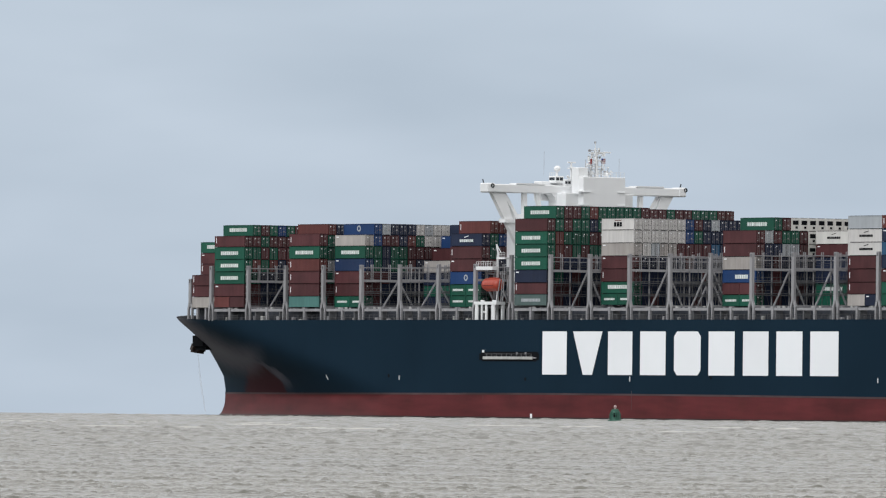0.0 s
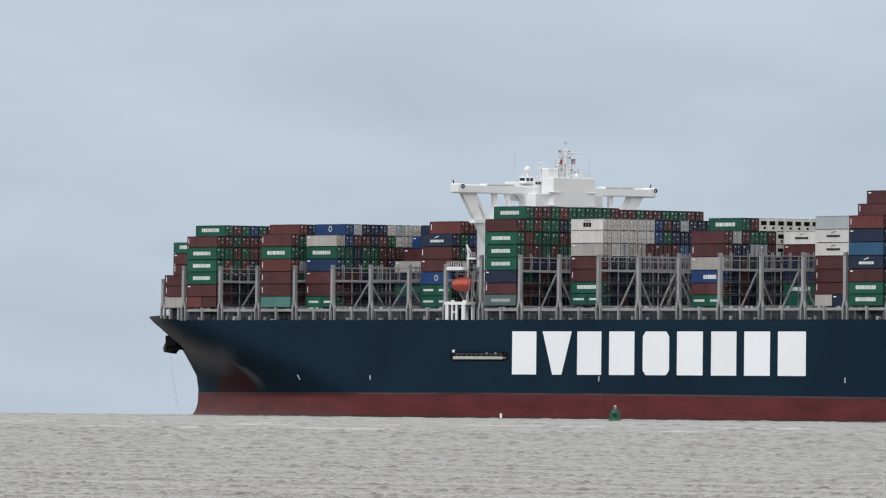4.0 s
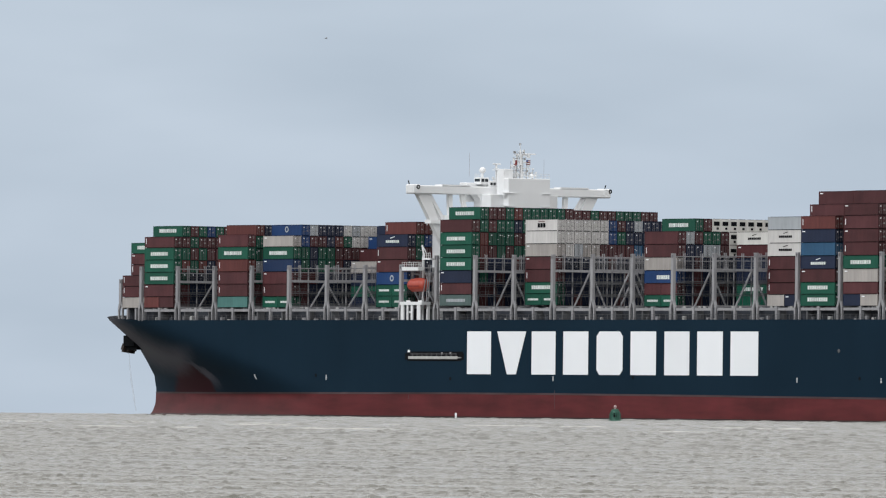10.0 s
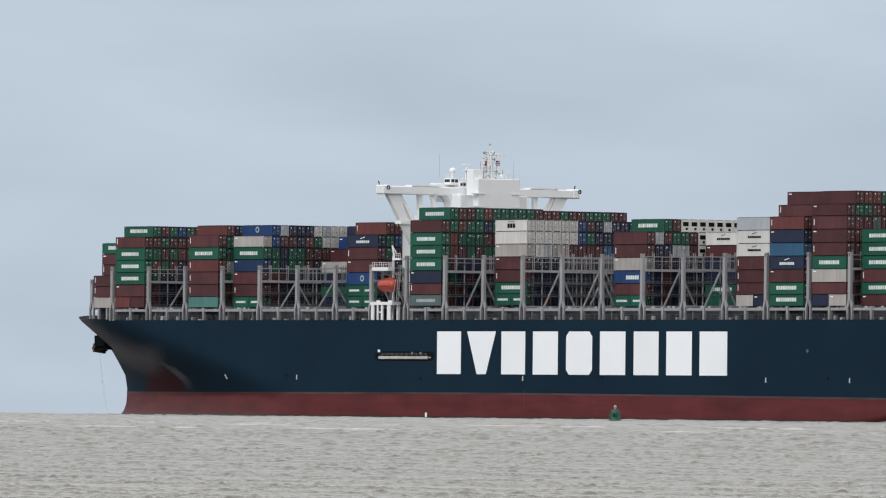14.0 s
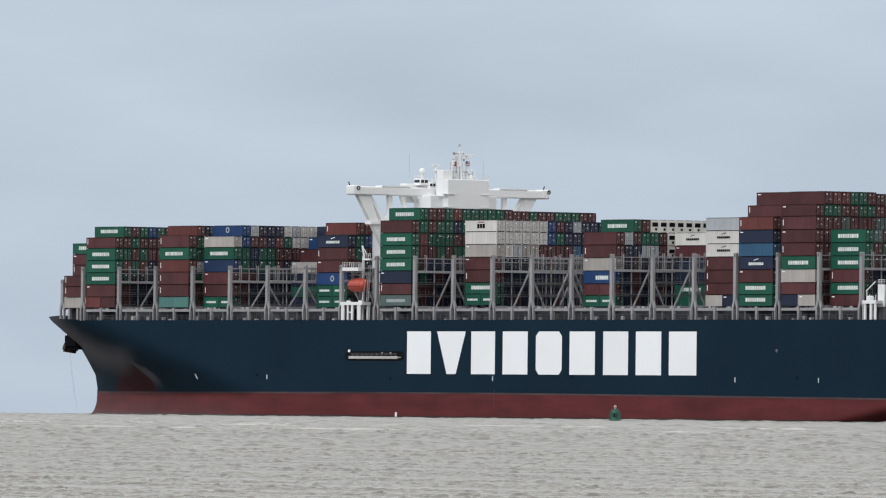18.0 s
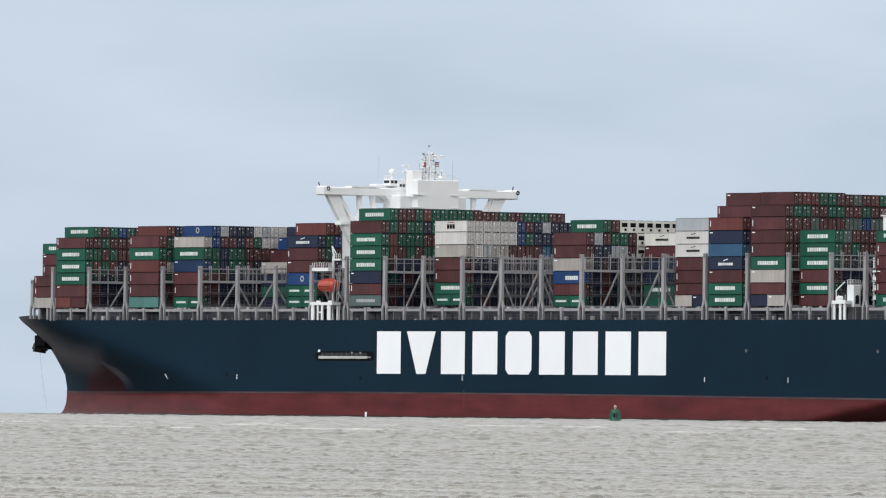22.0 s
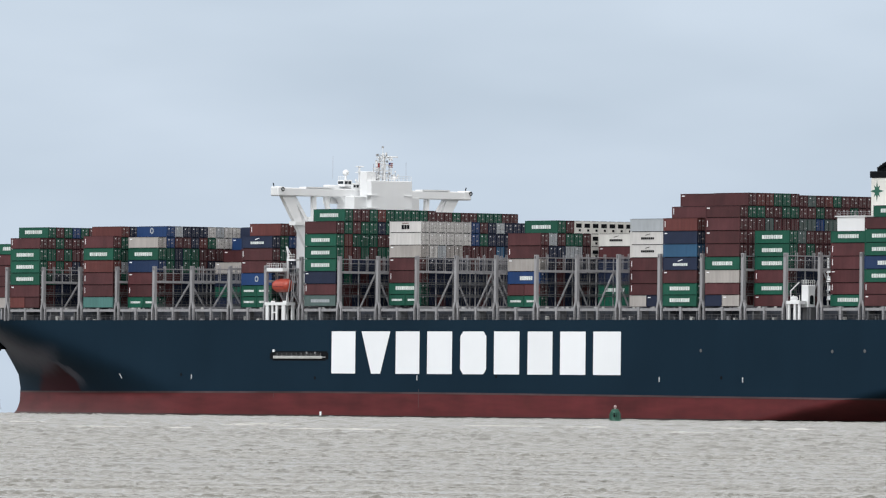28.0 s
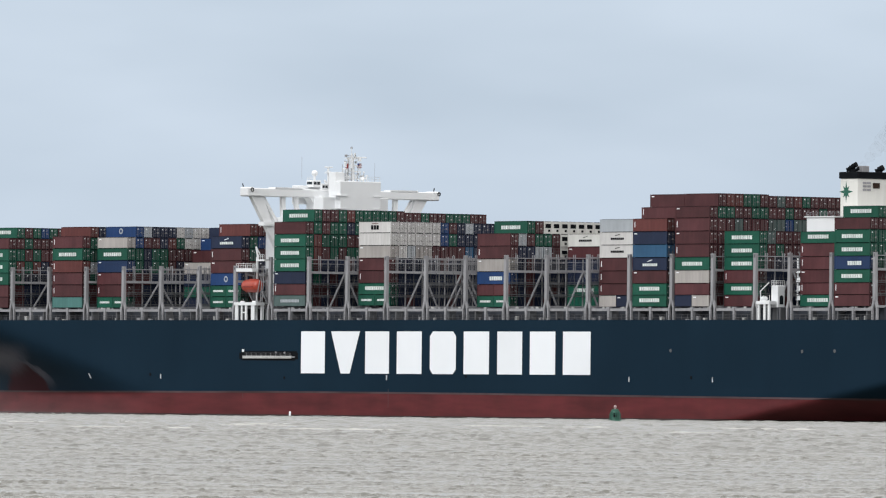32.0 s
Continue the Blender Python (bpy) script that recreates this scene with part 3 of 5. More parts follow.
def rod_mesh(height):
    """A galvanised locking rod with its handle."""
    bm = bars(((0.02, 0, 0.02), (0.02, 0, height - 0.42), 0.05))
    box(bm, 0.0, 0, 0.75, 0.05, 0.22, 0.83)
    return mesh_of("locking_rod", bm, ROD)


def template(code, length, height, mark):
    key = (code, length, height, mark)
    if key in FLEET:
        return FLEET[key]
    word, mat = PAINTS[code]
    size = "forty-foot" if length > 7 else "twenty-foot"
    thing = new("shipping_container", container_mesh(length, height, mat, code != "R"))
    note = " with white panel" if "panel" in mark else ""
    tagged(thing, f"{word} {size} steel shipping container{note} on the ship", "container", "containers on the ship")
    if code == "R":
        part("cooling_unit", soft_box(length - 0.06, 0.22, 0.25, length + 0.02, 2.14, height - 0.25, 0.02), PAINTS["R"][1], thing, "white refrigeration unit")
        fan = boxes((0, 0, 0, 0.05, 1.55, 0.95))
        part("fan_grille", fan, BLACK, thing, "black fan grille", at=Matrix.Translation((length + 0.02, 0.45, 1.35)))
        part("control_box", boxes((0, 0, 0, 0.05, 0.6, 0.5)), BLACK, thing, "dark control panel", at=Matrix.Translation((length + 0.02, 1.2, 0.5)))
    else:
        leaf = mesh_of("door", boxes((-0.045, 0, 0.02, 0, 1.03, height - 0.40)), mat)
        rod = rod_mesh(height)
        for y in (0.12, 1.225):
            door = part("door", leaf, None, thing, at=Matrix.Translation((length - 0.02, y, 0.19)))
            for dy in (0.32, 0.74):
                part("locking_rod", rod, None, door, at=Matrix.Translation((0, dy, 0)))
        part("placard", boxes((0, 0, 0, 0.012, 0.26, 0.24)), LETTER, thing, "small white placard", at=Matrix.Translation((length - 0.015, 0.55, height - 0.75)))
    y = -0.006

    def name(x0, x1, z0, z1, count, material, label):
        """A name as a row of equal plain blocks."""
        step = (x1 - x0) / count
        block = mesh_of("name_block", boxes((0, y, z0, step * 0.80, 0.06, z1)), material)
        for k in range(count):
            part("name_block", block, None, thing, label, at=Matrix.Translation((x0 + k * step, 0, 0)))

    if mark == "panel":
        name(2.55, 9.75, 1.02, 1.86, 9, NAME, "white name as a plain block")
    elif mark == "shortpanel":
        name(1.1, 5.1, 1.08, 1.55, 9, NAME, "white name as a plain block")
    elif mark == "bars":
        name(3.6, 8.9, 0.95, 1.55, 7, NAME, "pale name as a plain block")
        part("name_stroke", bars(((5.4, 0.02, 2.0), (7.0, 0.02, 2.35), 0.16)), LETTER, thing, "short pale stroke")
    elif mark == "line":
        name(2.6, 9.9, 0.9, 1.6, 13, PAINTS["y"][1], "pale grey name as a plain block")
    elif mark == "darkbars":
        name(4.0, 8.8, 1.15, 1.65, 7, BLACK, "dark name as a plain block")
        part("name_stroke", bars(((5.6, 0.02, 2.1), (7.2, 0.02, 2.4), 0.12)), BLACK, thing, "short dark stroke")
    elif mark == "bigdark":
        name(4.6, 7.7, 0.75, 1.75, 3, BLACK, "dark name as a plain block")
        part("name_stroke", boxes((4.9, y, 2.05, 7.3, 0.06, 2.2)), BOOT_RED, thing, "red stroke over the name")
    elif mark == "bigwhite":
        name(4.6, 9.4, 0.9, 1.8, 6, NAME, "white name as a plain block")
    elif mark == "disc":
        d = lathe([(0.72, -0.01), (0.72, 0.05)], 20, pose(6.1, 0.05, 1.5, 90))
        part("emblem", d, PAINTS["y"][1], thing, "round pale emblem")
        part("emblem_centre", lathe([(0.40, -0.01), (0.40, 0.06)], 16, pose(6.1, 0.05, 1.5, 90)), mat, thing)
    elif mark == "code":
        part("code_bar", boxes((0.55, y, 0.9, 0.73, 0.06, 2.2)), LETTER, thing, "white upright code as a bar")
    elif mark == "tag":
        part("code_bar", boxes((0.5, y, height - 0.62, 1.45, 0.06, height - 0.4)), LETTER, thing, "small white code as a bar")
    FLEET[key] = thing
    thing.matrix_basis = Matrix.Translation((0, 0, -500))
    return thing


USED = set()


def put(code, x, y, z, length, height, mark=""):
    t = template(code, length, height, mark)
    key = (code, length, height, mark)
    m = Matrix.Translation((x, y, z))
    if key in USED:
        ob = copy_thing(t, m)
    else:
        USED.add(key)
        ob = t
        ob.matrix_basis = m
    MOVING.append((ob, m))


MIX = random.Random(11)


def any_code():
    return MIX.choices("bgnBwrye", (40, 29, 9, 5, 3, 12, 2, 4))[0]


def any_mark(code):
    return {"g": MIX.choice(("panel", "panel", "")), "b": MIX.choice(("code", "tag", "")), "w": "darkbars", "n": ""}.get(code, "")


PACKED = {}            # bay start: containers inside its stacks


def heights(n, low):
    return [LOW if k in low else TALL for k in range(n)]


# Each bay: start, base, first row's y, rows, tiers by row, outer rows' colours from the bottom up,
# rows whose after ends show, lowest tier that shows there, low tiers.
def bay(x, outer, tiers, ends, base=25.7, y0=-28.98, rows=24, first=0, low=(0, 1), seen_from=3, special=None):
    special = special or {}
    for c in range(first, rows):
        n = tiers(c)
        z = base
        for k, h in enumerate(heights(n, low(c) if callable(low) else low)):
            y = y0 + c * ROW
            code, mark = None, None
            if c in outer and k < len(outer[c]):
                code, _, mark = outer[c][k].partition(":")
            elif (c, k) in special:
                code = special[(c, k)]
                mark = ""
            outside = c == first or k >= tiers(first) and c <= first + 2
            shown = outside or (c in ends and k >= max(n - 2, seen_from))
            # inner low tiers mostly navy: their colour stands in for the shaded interior
            code = code or (MIX.choice("nnnnnnnb") if k < 4 and not outside else any_code())
            mark = any_mark(code) if mark is None else mark
            if len(code) == 2:
                put(code[0], x, y, z, 6.06, h, "shortpanel" if mark == "panel" else "")
                put(code[1], x + 6.13, y, z, 6.06, h, "shortpanel" if mark == "panel" else mark)
            elif shown:
                put(code, x, y, z, 12.19, h, mark)
            else:
                PACKED.setdefault(x, []).append((y, z, h, code, c in ends and k >= seen_from, mark if c in outer else ""))
            z += h + 0.012


def cells(rows, tiers, text):
    """Codes for the ends of a block: text is one line a tier, from the lowest tier up."""
    d = {}
    for k, line in zip(tiers, text.split()):
        for c, code in zip(rows, line):
            if code != ".":
                d[(c, k)] = code
    return d


bay(-179.0, {0: ["G", "b:code", "b:code"], 1: ["b", "b", "b", "b:code", "b:tag", "g:panel"]}, lambda c: 3 if c == 0 else 6, (), y0=-24.7, rows=20, low=range(9))
bay(-163.55, {0: ["rb", "b:tag", "g:panel", "g:panel", "g:panel", "b:code"], 1: ["b", "b", "g", "r", "g", "b", "g:panel"]},
    lambda c: 6 if c == 0 else 7, range(0, 7), low=(0, 5, 6), seen_from=2,
    special=cells(range(2, 6), (3, 4, 5, 6), "grnb bgbb gbbb bgBg"))
bay(-133.0, {0: ["t", "b:code", "b:code", "r:code", "g:panel", "b:code"], 1: ["b", "b", "g", "y", "g", "g", "r"]},
    lambda c: 6 if c == 0 else 7, range(0, 4), low=lambda c: (0,) if c == 0 else (0, 3, 6),
    special=cells((2, 3), (4, 5, 6), "gb bg nb"))
bay(-117.95, {1: ["gg:panel", "b:code", "b:tag", "d:tag", "g:panel", "G:tag"], 2: ["b", "b", "b", "g", "g", "B", "B:disc"]},
    lambda c: 6 if c == 1 else 7, range(1, 13), first=1, low=(0, 5, 6),
    special=cells(range(3, 13), (3, 4, 5, 6), "nggbnnbbnn nggbbbbbbb bbnrgwwbbn ynnnwywwnn"))
bay(-102.6, {7: ["n", "g", "n", "G:tag"], 8: ["n", "n", "n", "b", "b:tag"], 9: ["n", "n", "n", "b", "b", "B:tag"], 10: ["n", "n", "n", "n", "b", "b", "n:tag"]}, lambda c: min(7, c - 3), (), first=7, rows=22, low=(0, 1, 6))
bay(-72.2, {1: ["gg:panel", "gg:panel", "B:disc", "b:tag", "b:code", "n:bars"], 2: ["b", "b", "b", "b", "g", "g", "r:code"]}, lambda c: 6 if c == 1 else 7, range(1, 6), first=1, low=(0, 1),
    special=cells((3, 4, 5), (4, 5, 6), "bbb Bnb rGb"))
bay(-43.85, {0: ["e:line", "b:code", "n:tag", "g:panel", "g:panel", "g:panel", "b"], 1: ["b", "b", "g", "b", "r", "r", "g", "g:panel"]},
    lambda c: 7 if c in (0, 22, 23) else 8, range(0, 24), base=25.95, low=lambda c: (0, 1, 7) if c > 11 else (0, 1), seen_from=4,
    special=cells(range(2, 22), (4, 5, 6, 7), "bgbggbgbnbnnbnbbnbnb gggbbbgbbbbnbngnnnbn bggngbgbnnBbBnnybnnb bbgrgggggbbbgbbgggbb"))
bay(-14.2, {1: ["gg:panel", "g:panel", "b:code", "b:tag", "G:tag", "w", "w:bigdark"]}, lambda c: 7, range(1, 14), first=1, base=26.1, low=(0, 1, 6),
    special=cells(range(2, 14), (4, 5, 6), "wyGGbbbbsnnn wwwwwBgnnnnb wwwwwBbnynnn"))
bay(30.8, {1: ["gg:panel", "bb", "B:bigwhite", "G:tag", "b:code", "b"], 3: ["b", "b", "b", "b", "n", "b", "g:panel"]},
    lambda c: 6 if c < 3 else 7, range(1, 15), first=1, low=(0, 1),
    special=cells(range(2, 15), (4, 5, 6), "nnyybRRbbbbbb ybggbRRRRbbbb ..bRRRRRRRRRR"))
bay(45.8, {7: ["g", "g:panel", "n", "n", "b:tag", "R:darkbars"]}, lambda c: 6, (), first=7, low=(0, 1))
bay(75.9, {1: ["Gn:tag", "b:code", "b:code", "b:code", "w:darkbars", "w:darkbars", "y"]}, lambda c: 7, (), first=1, low=(0, 1))
bay(90.95, {0: ["g:panel", "g:panel", "b:tag", "n:bars", "s", "n:tag", "r:code"], 1: ["b", "b", "b", "b", "n", "n", "b", "b:code"], 2: ["b", "b", "b", "b", "n", "n", "b", "b", "b:tag"]},
    lambda c: min(9, 7 + c), range(0, 2), low=(0, 1, 7), seen_from=2)
bay(106.1, {0: ["nG:tag", "b", "G:tag", "g:panel", "b:code", "b:tag", "b:code", "b:tag"], 1: ["b", "b", "b", "b", "b", "b", "b", "g", "b"]},
    lambda c: 8 if c == 0 else 9, range(0, 19), low=lambda c: (0, 1, 7) if c < 7 else (0, 1, 7, 8), seen_from=4,
    special=cells(range(2, 19), (5, 6, 7, 8), "bbbgbbbgbggbbgbbb bebbbeeBeebbbgbbb gbbggbbgbbbgbbbbb rrggbbebrgbbbbbbb"))
bay(120.65, {1: ["b:tag", "g:panel", "b:code", "g:panel", "g:panel", "g:panel"]}, lambda c: 6, range(1, 9), first=1, low=(0, 1), seen_from=3,
    special=cells(range(2, 9), (4, 5), "bgbbbbb ebbbbbb"))
bay(147.3, {1: ["g:panel", "b:code", "b:tag", "b:code", "b:code", "g:panel"]}, lambda c: 6, range(1, 3), first=1, low=(0, 1, 5), rows=23)
bay(161.95, {0: ["b:tag", "b:code", "g:panel", "d:bigwhite", "g:panel", "g:panel", "b"], 1: ["b", "b", "b", "g", "g", "g", "b", "g:panel"]},
    lambda c: 7 if c == 0 else 8, range(0, 7), low=(0, 1, 6, 7), seen_from=3)


def build_fillers():
    """The containers inside the stacks: one mesh a bay, with doors where the after ends are bare."""
    slots = list(PAINTS) + ["rod", "mark", "dark"]
    mats = [PAINTS[c][1] for c in PAINTS] + [ROD, LETTER, BLACK]
    for x, items in PACKED.items():
        bm = bmesh.new()

        def add(slot, *spec):
            k = len(bm.faces)
            box(bm, *spec)
            bm.faces.ensure_lookup_table()
            for f in bm.faces[k:]:
                f.material_index = slot

        for y, z, h, code, ends, mark in items:
            p = slots.index(code)
            e = x + 12.19
            add(p, x, y, z + 0.05, e - 0.08, y + WIDE, z + h - 0.05)
            # black core inside, so the gaps between tiers look shaded
            add(len(slots) - 1, x + 0.3, y + 0.3, z, e - 0.3, y + WIDE - 0.3, z + h + 0.012)
            if mark == "panel":
                add(len(slots) - 2, x + 2.5, y - 0.01, z + 1.1, x + 9.7, y + 0.06, z + 1.85)
            if not ends:
                continue
            for yy in (y, y + WIDE - 0.15):
                add(p, e - 0.08, yy, z, e, yy + 0.15, z + h)
            for zz, hh in ((z + 0.06, 0.13), (z + h - 0.22, 0.12)):
                add(p, e - 0.08, y + 0.15, zz, e, y + WIDE - 0.15, zz + hh)
            if code == "R":
                add(len(slots) - 1, e - 0.08, y + 0.5, z + 1.3, e + 0.02, y + 2.0, z + 2.1)
                add(len(slots) - 1, e - 0.08, y + 1.3, z + 0.5, e + 0.02, y + 2.0, z + 1.0)
                continue
            for yy, ww in ((y + 0.0, 0.07), (y + 1.165, 0.04), (y + WIDE - 0.075, 0.075)):
                add(len(slots) - 1, e - 0.08, yy, z + 0.1, e + 0.004, yy + ww, z + h - 0.1)
            # black strip painted where shade lies between the tiers
            add(len(slots) - 1, e - 0.08, y + 0.05, z + h - 0.1, e + 0.004, y + WIDE - 0.05, z + h)
            for yy in (y + 0.47, y + 0.88, y + 1.43, y + 1.84):
                add(len(slots) - 3, e - 0.08, yy, z + 0.2, e - 0.01, yy + 0.05, z + h - 0.16)
            if MIX.random() < 0.6:
                add(len(slots) - 2, e - 0.08, y + 0.75, z + h - 0.72, e - 0.004, y + 1.0, z + h - 0.48)
            for k in range(MIX.choice((1, 1, 2, 3))):
                yy, zz = y + MIX.choice((0.2, 0.6, 1.35, 1.62, 2.0)), z + MIX.uniform(0.5, h - 0.6)
                add(len(slots) - 2, e - 0.08, yy, zz, e - 0.004, yy + MIX.uniform(0.08, 0.18), zz + MIX.uniform(0.06, 0.15))
        ob = new("container_stacks", mesh_of("container_stacks", bm, *mats))
        tagged(ob, "many coloured shipping containers packed inside the stacks", "containers", kind="stuff")
        MOVING.append((ob, Matrix()))


build_fillers()

# ---- lashing bridges ----
def lashing_bridge(x, top, y_port=-29.1, base=22.6):
    root = part("lashing_bridge", boxes((x - 0.5, y_port + 0.8, top - 3.95, x + 0.5, -y_port - 0.8, top - 3.4)), STEEL, ship, "grey steel lashing bridge with walkways and braces")
    z1 = top
    for s in (-1, 1):
        y = s * abs(y_port)
        y0, y1 = (y, y + 0.7) if s < 0 else (y - 0.7, y)
        bm = bmesh.new()
        box(bm, x - 0.44, y0, 26.8, x + 0.44, y1, z1 - 1.0)
        box(bm, x - 0.44, y0, z1 - 1.0, x - 0.22, y1, z1)
        box(bm, x + 0.22, y0, z1 - 1.0, x + 0.44, y1, z1)
        box(bm, x - 0.22, y0, z1 - 0.25, x + 0.22, y1, z1)
        ym = (y0 + y1) / 2
        for dx in (-1, 1):
            bar(bm, (x + dx * 0.78, ym, 25.4), (x + dx * 0.26, ym, 27.0), 0.42, y1 - y0 - 0.06)
        for dx in (-0.95, 0.55):
            box(bm, x + dx, y0 + 0.1, base, x + dx + 0.4, y1 - 0.1, 25.5)
        part("end_post", bm, STEEL, root, "light grey steel end post")
    span = abs(y_port) - 0.9
    n = int(span * 2 / 2.5)
    long_up = mesh_of("upright", boxes((-0.13, -0.1, 0, 0.13, 0.1, z1 - 0.6 - 25.4)), STEEL)
    guide = mesh_of("guide", boxes((-0.05, -0.05, 0, 0.05, 0.05, z1 - 29.2)), STEEL_DARK)
    short_up = mesh_of("upright", boxes((-0.4, -0.09, z1 - 29.1, -0.25, 0.09, z1 - 25.3), (0.25, -0.09, z1 - 29.1, 0.4, 0.09, z1 - 25.3)), STEEL)
    for k in range(1, n + 1):
        at = Matrix.Translation((x, -span + k * (2 * span / (n + 1)), 25.4))
        part("upright", long_up if k % 2 == 0 else short_up, None, root, at=at)
        if k % 2:
            part("guide", guide, None, root, at=at)
    for z, h, m in ((z1 - 0.75, 0.2, STEEL), (z1 - 1.7, 0.14, STEEL), (z1 - 6.2, 0.12, STEEL_DARK), (z1 - 7.1, 0.08, STEEL_DARK), (z1 - 9.0, 0.14, STEEL_DARK)):
        part("cross_beam", boxes((x - 0.3, -span, z, x + 0.3, span, z + h)), m, root)
    part("base_beam", boxes((x - 0.5, -span, 25.42, x + 0.5, span, 25.95)), STEEL, root)
    for k in range(4):
        y = -span + 5.0 + k * (2 * span - 10) / 3.6
        part("brace", bars(((x + 0.45, y, 25.4), (x + 0.45, y + 4.6, z1 - 3.6), 0.32), ((x + 0.45, y + 9.2, 25.4), (x + 0.45, y + 4.6, z1 - 3.6), 0.32)), STEEL, root)
    pitch = 2 * span / (n + 1)
    rods = bmesh.new()
    for k in range(n):
        y = -span + k * pitch + 0.3
        bar(rods, (x - 0.62, y, 25.9), (x - 0.8, y + pitch * 0.8, z1 - 4.6), 0.045)
        bar(rods, (x - 0.62, y + pitch * 0.8, 25.9), (x - 0.8, y, z1 - 4.6), 0.045)
        bar(rods, (x - 0.62, y, z1 - 3.4), (x - 0.8, y + pitch * 0.7, z1 - 0.9), 0.04)
    tagged(part("lashing_rod", rods, ROD, root), "thin crossed galvanised lashing rods", kind="stuff")
    part("walkway", boxes((x - 0.55, -span, z1 - 6.6, x + 0.55, span, z1 - 6.45)), STEEL_DARK, root, "grey grating walkway")
    part("walkway", boxes((x - 0.55, -span, z1 - 9.4, x + 0.55, span, z1 - 9.25)), STEEL_DARK, root, "grey grating walkway")
    part("handrail", bars(*[((x + dx, -span, z), (x + dx, span, z), 0.05) for dx in (-0.5, 0.5) for z in (z1 - 2.3, z1 - 2.8)]), STEEL_DARK, root)
    part("handrail", bars(*[((x + dx, -span, z), (x + dx, span, z), 0.05) for dx in (-0.5, 0.5) for z in (z1 - 5.4, z1 - 8.3)]), STEEL_DARK, root)
    return root


FORE_POSTS = [-165.05, -149.85, -134.62, -119.35, -104.07, -88.83, -73.6, -59.2]
AFT_POSTS = [-45.4, -30.42, -15.5, -0.6, 14.4, 29.38, 44.4, 59.45, 74.6, 89.6, 104.8, 119.45, 134.4, 146.4, 160.9, 175.8]
lashing_bridge(-180.2, 32.6, -24.6)
for px in FORE_POSTS:
    lashing_bridge(px, 35.5)
for px in AFT_POSTS:
    lashing_bridge(px, 37.5)

# ---- side passage: pedestals, beams, rails ----
PASSAGE = random.Random(14)
STANCHION = mesh_of("stanchion", boxes((-0.03, -0.03, 0, 0.03, 0.03, 1.32)), STEEL_DARK)
CLEATS = [mesh_of("cleat", soft_box(0, 0, 0, w, 0.35, h, 0.04), m) for w, h, m in ((0.5, 0.28, STEEL), (1.1, 0.2, STEEL_DARK), (0.8, 0.36, PAINTS_GREY))]
for a, b in zip(FORE_POSTS + AFT_POSTS, FORE_POSTS[1:] + AFT_POSTS):
    mid = (a + b) / 2
    if a in (-59.2, 134.4):
        continue
    part("cargo_pedestal", boxes((mid - 0.3, -28.9, 22.6, mid + 0.3, -28.3, 25.5), (mid - 0.45, -28.95, 25.2, mid + 0.45, -28.2, 25.66)), STEEL, ship)
    part("side_beam", boxes((a + 1.2, -28.75, 24.75, b - 1.2, -28.35, 25.35)), STEEL, ship)
    part("side_rail", bars(((a, -29.2, 23.9), (b, -29.2, 23.9), 0.06), ((a, -29.2, 23.3), (b, -29.2, 23.3), 0.05)), STEEL_DARK, ship)
    count = int((b - a) / 1.9)
    for k in range(1, count):
        part("stanchion", STANCHION, None, ship, at=Matrix.Translation((a + k * (b - a) / count, -29.2, 22.6)))
    for k in range(PASSAGE.randint(5, 8)):
        part("cleat", CLEATS[PASSAGE.randint(0, 2)], None, ship, at=Matrix.Translation((a + 1.6 + PASSAGE.random() * (b - a - 3.6), -28.7, 25.34)))
for x in (-177.5, -174.0, -170.5, -167.0):
    part("cargo_pedestal", boxes((x, -24.5, 22.6, x + 0.6, -23.9, 25.66)), STEEL, ship)
part("hatch_coaming", boxes((-179, -22.5, 22.7, -166, 22.5, 25.55), (-165, -26.0, 22.6, -60, 26.0, 25.55), (-46, -26.5, 22.6, 177, 26.5, 25.55)), COAMING, ship, "dark grey steel hatch coamings and covers")
for x in [v + 0.5 for v in range(-158, 176, 10)]:
    part("hatch_support", boxes((x, -28.5, 22.6, x + 0.4, -26.5, 25.45)), STEEL_DARK, ship)

def build_fittings():
    rng = random.Random(21)
    x = -160.0
    while x < 174:
        if not (-60 < x < -45 or 133 < x < 147):
            w, h = rng.uniform(0.3, 1.3), rng.uniform(0.3, 1.1)
            z = 22.6
            part(rng.choice(("vent_cowl", "hose_box", "lashing_bin", "valve_box")), soft_box(x, -28.2, z, x + w, -27.4, z + h, 0.08), rng.choice((STEEL, COAMING, STEEL_DARK, PAINTS_GREY)), ship)
        x += rng.uniform(2.2, 6.5)


build_fittings()

# ---- bridge and accommodation ----
def railing(a, b, z, parent, posts=8, h=1.1, material=None):
    """Pipe rail from a to b (x, y) at height z."""
    a, b = Vector((*a, z)), Vector((*b, z))
    up = Vector((0, 0, h))
    specs = [(a + up, b + up, 0.07), (a + up * 0.55, b + up * 0.55, 0.05)]
    for k in range(posts + 1):
        p = a.lerp(b, k / posts)
        specs.append((p, p + up, 0.07))
    return part("railing", bars(*specs), material or WHITE, parent)


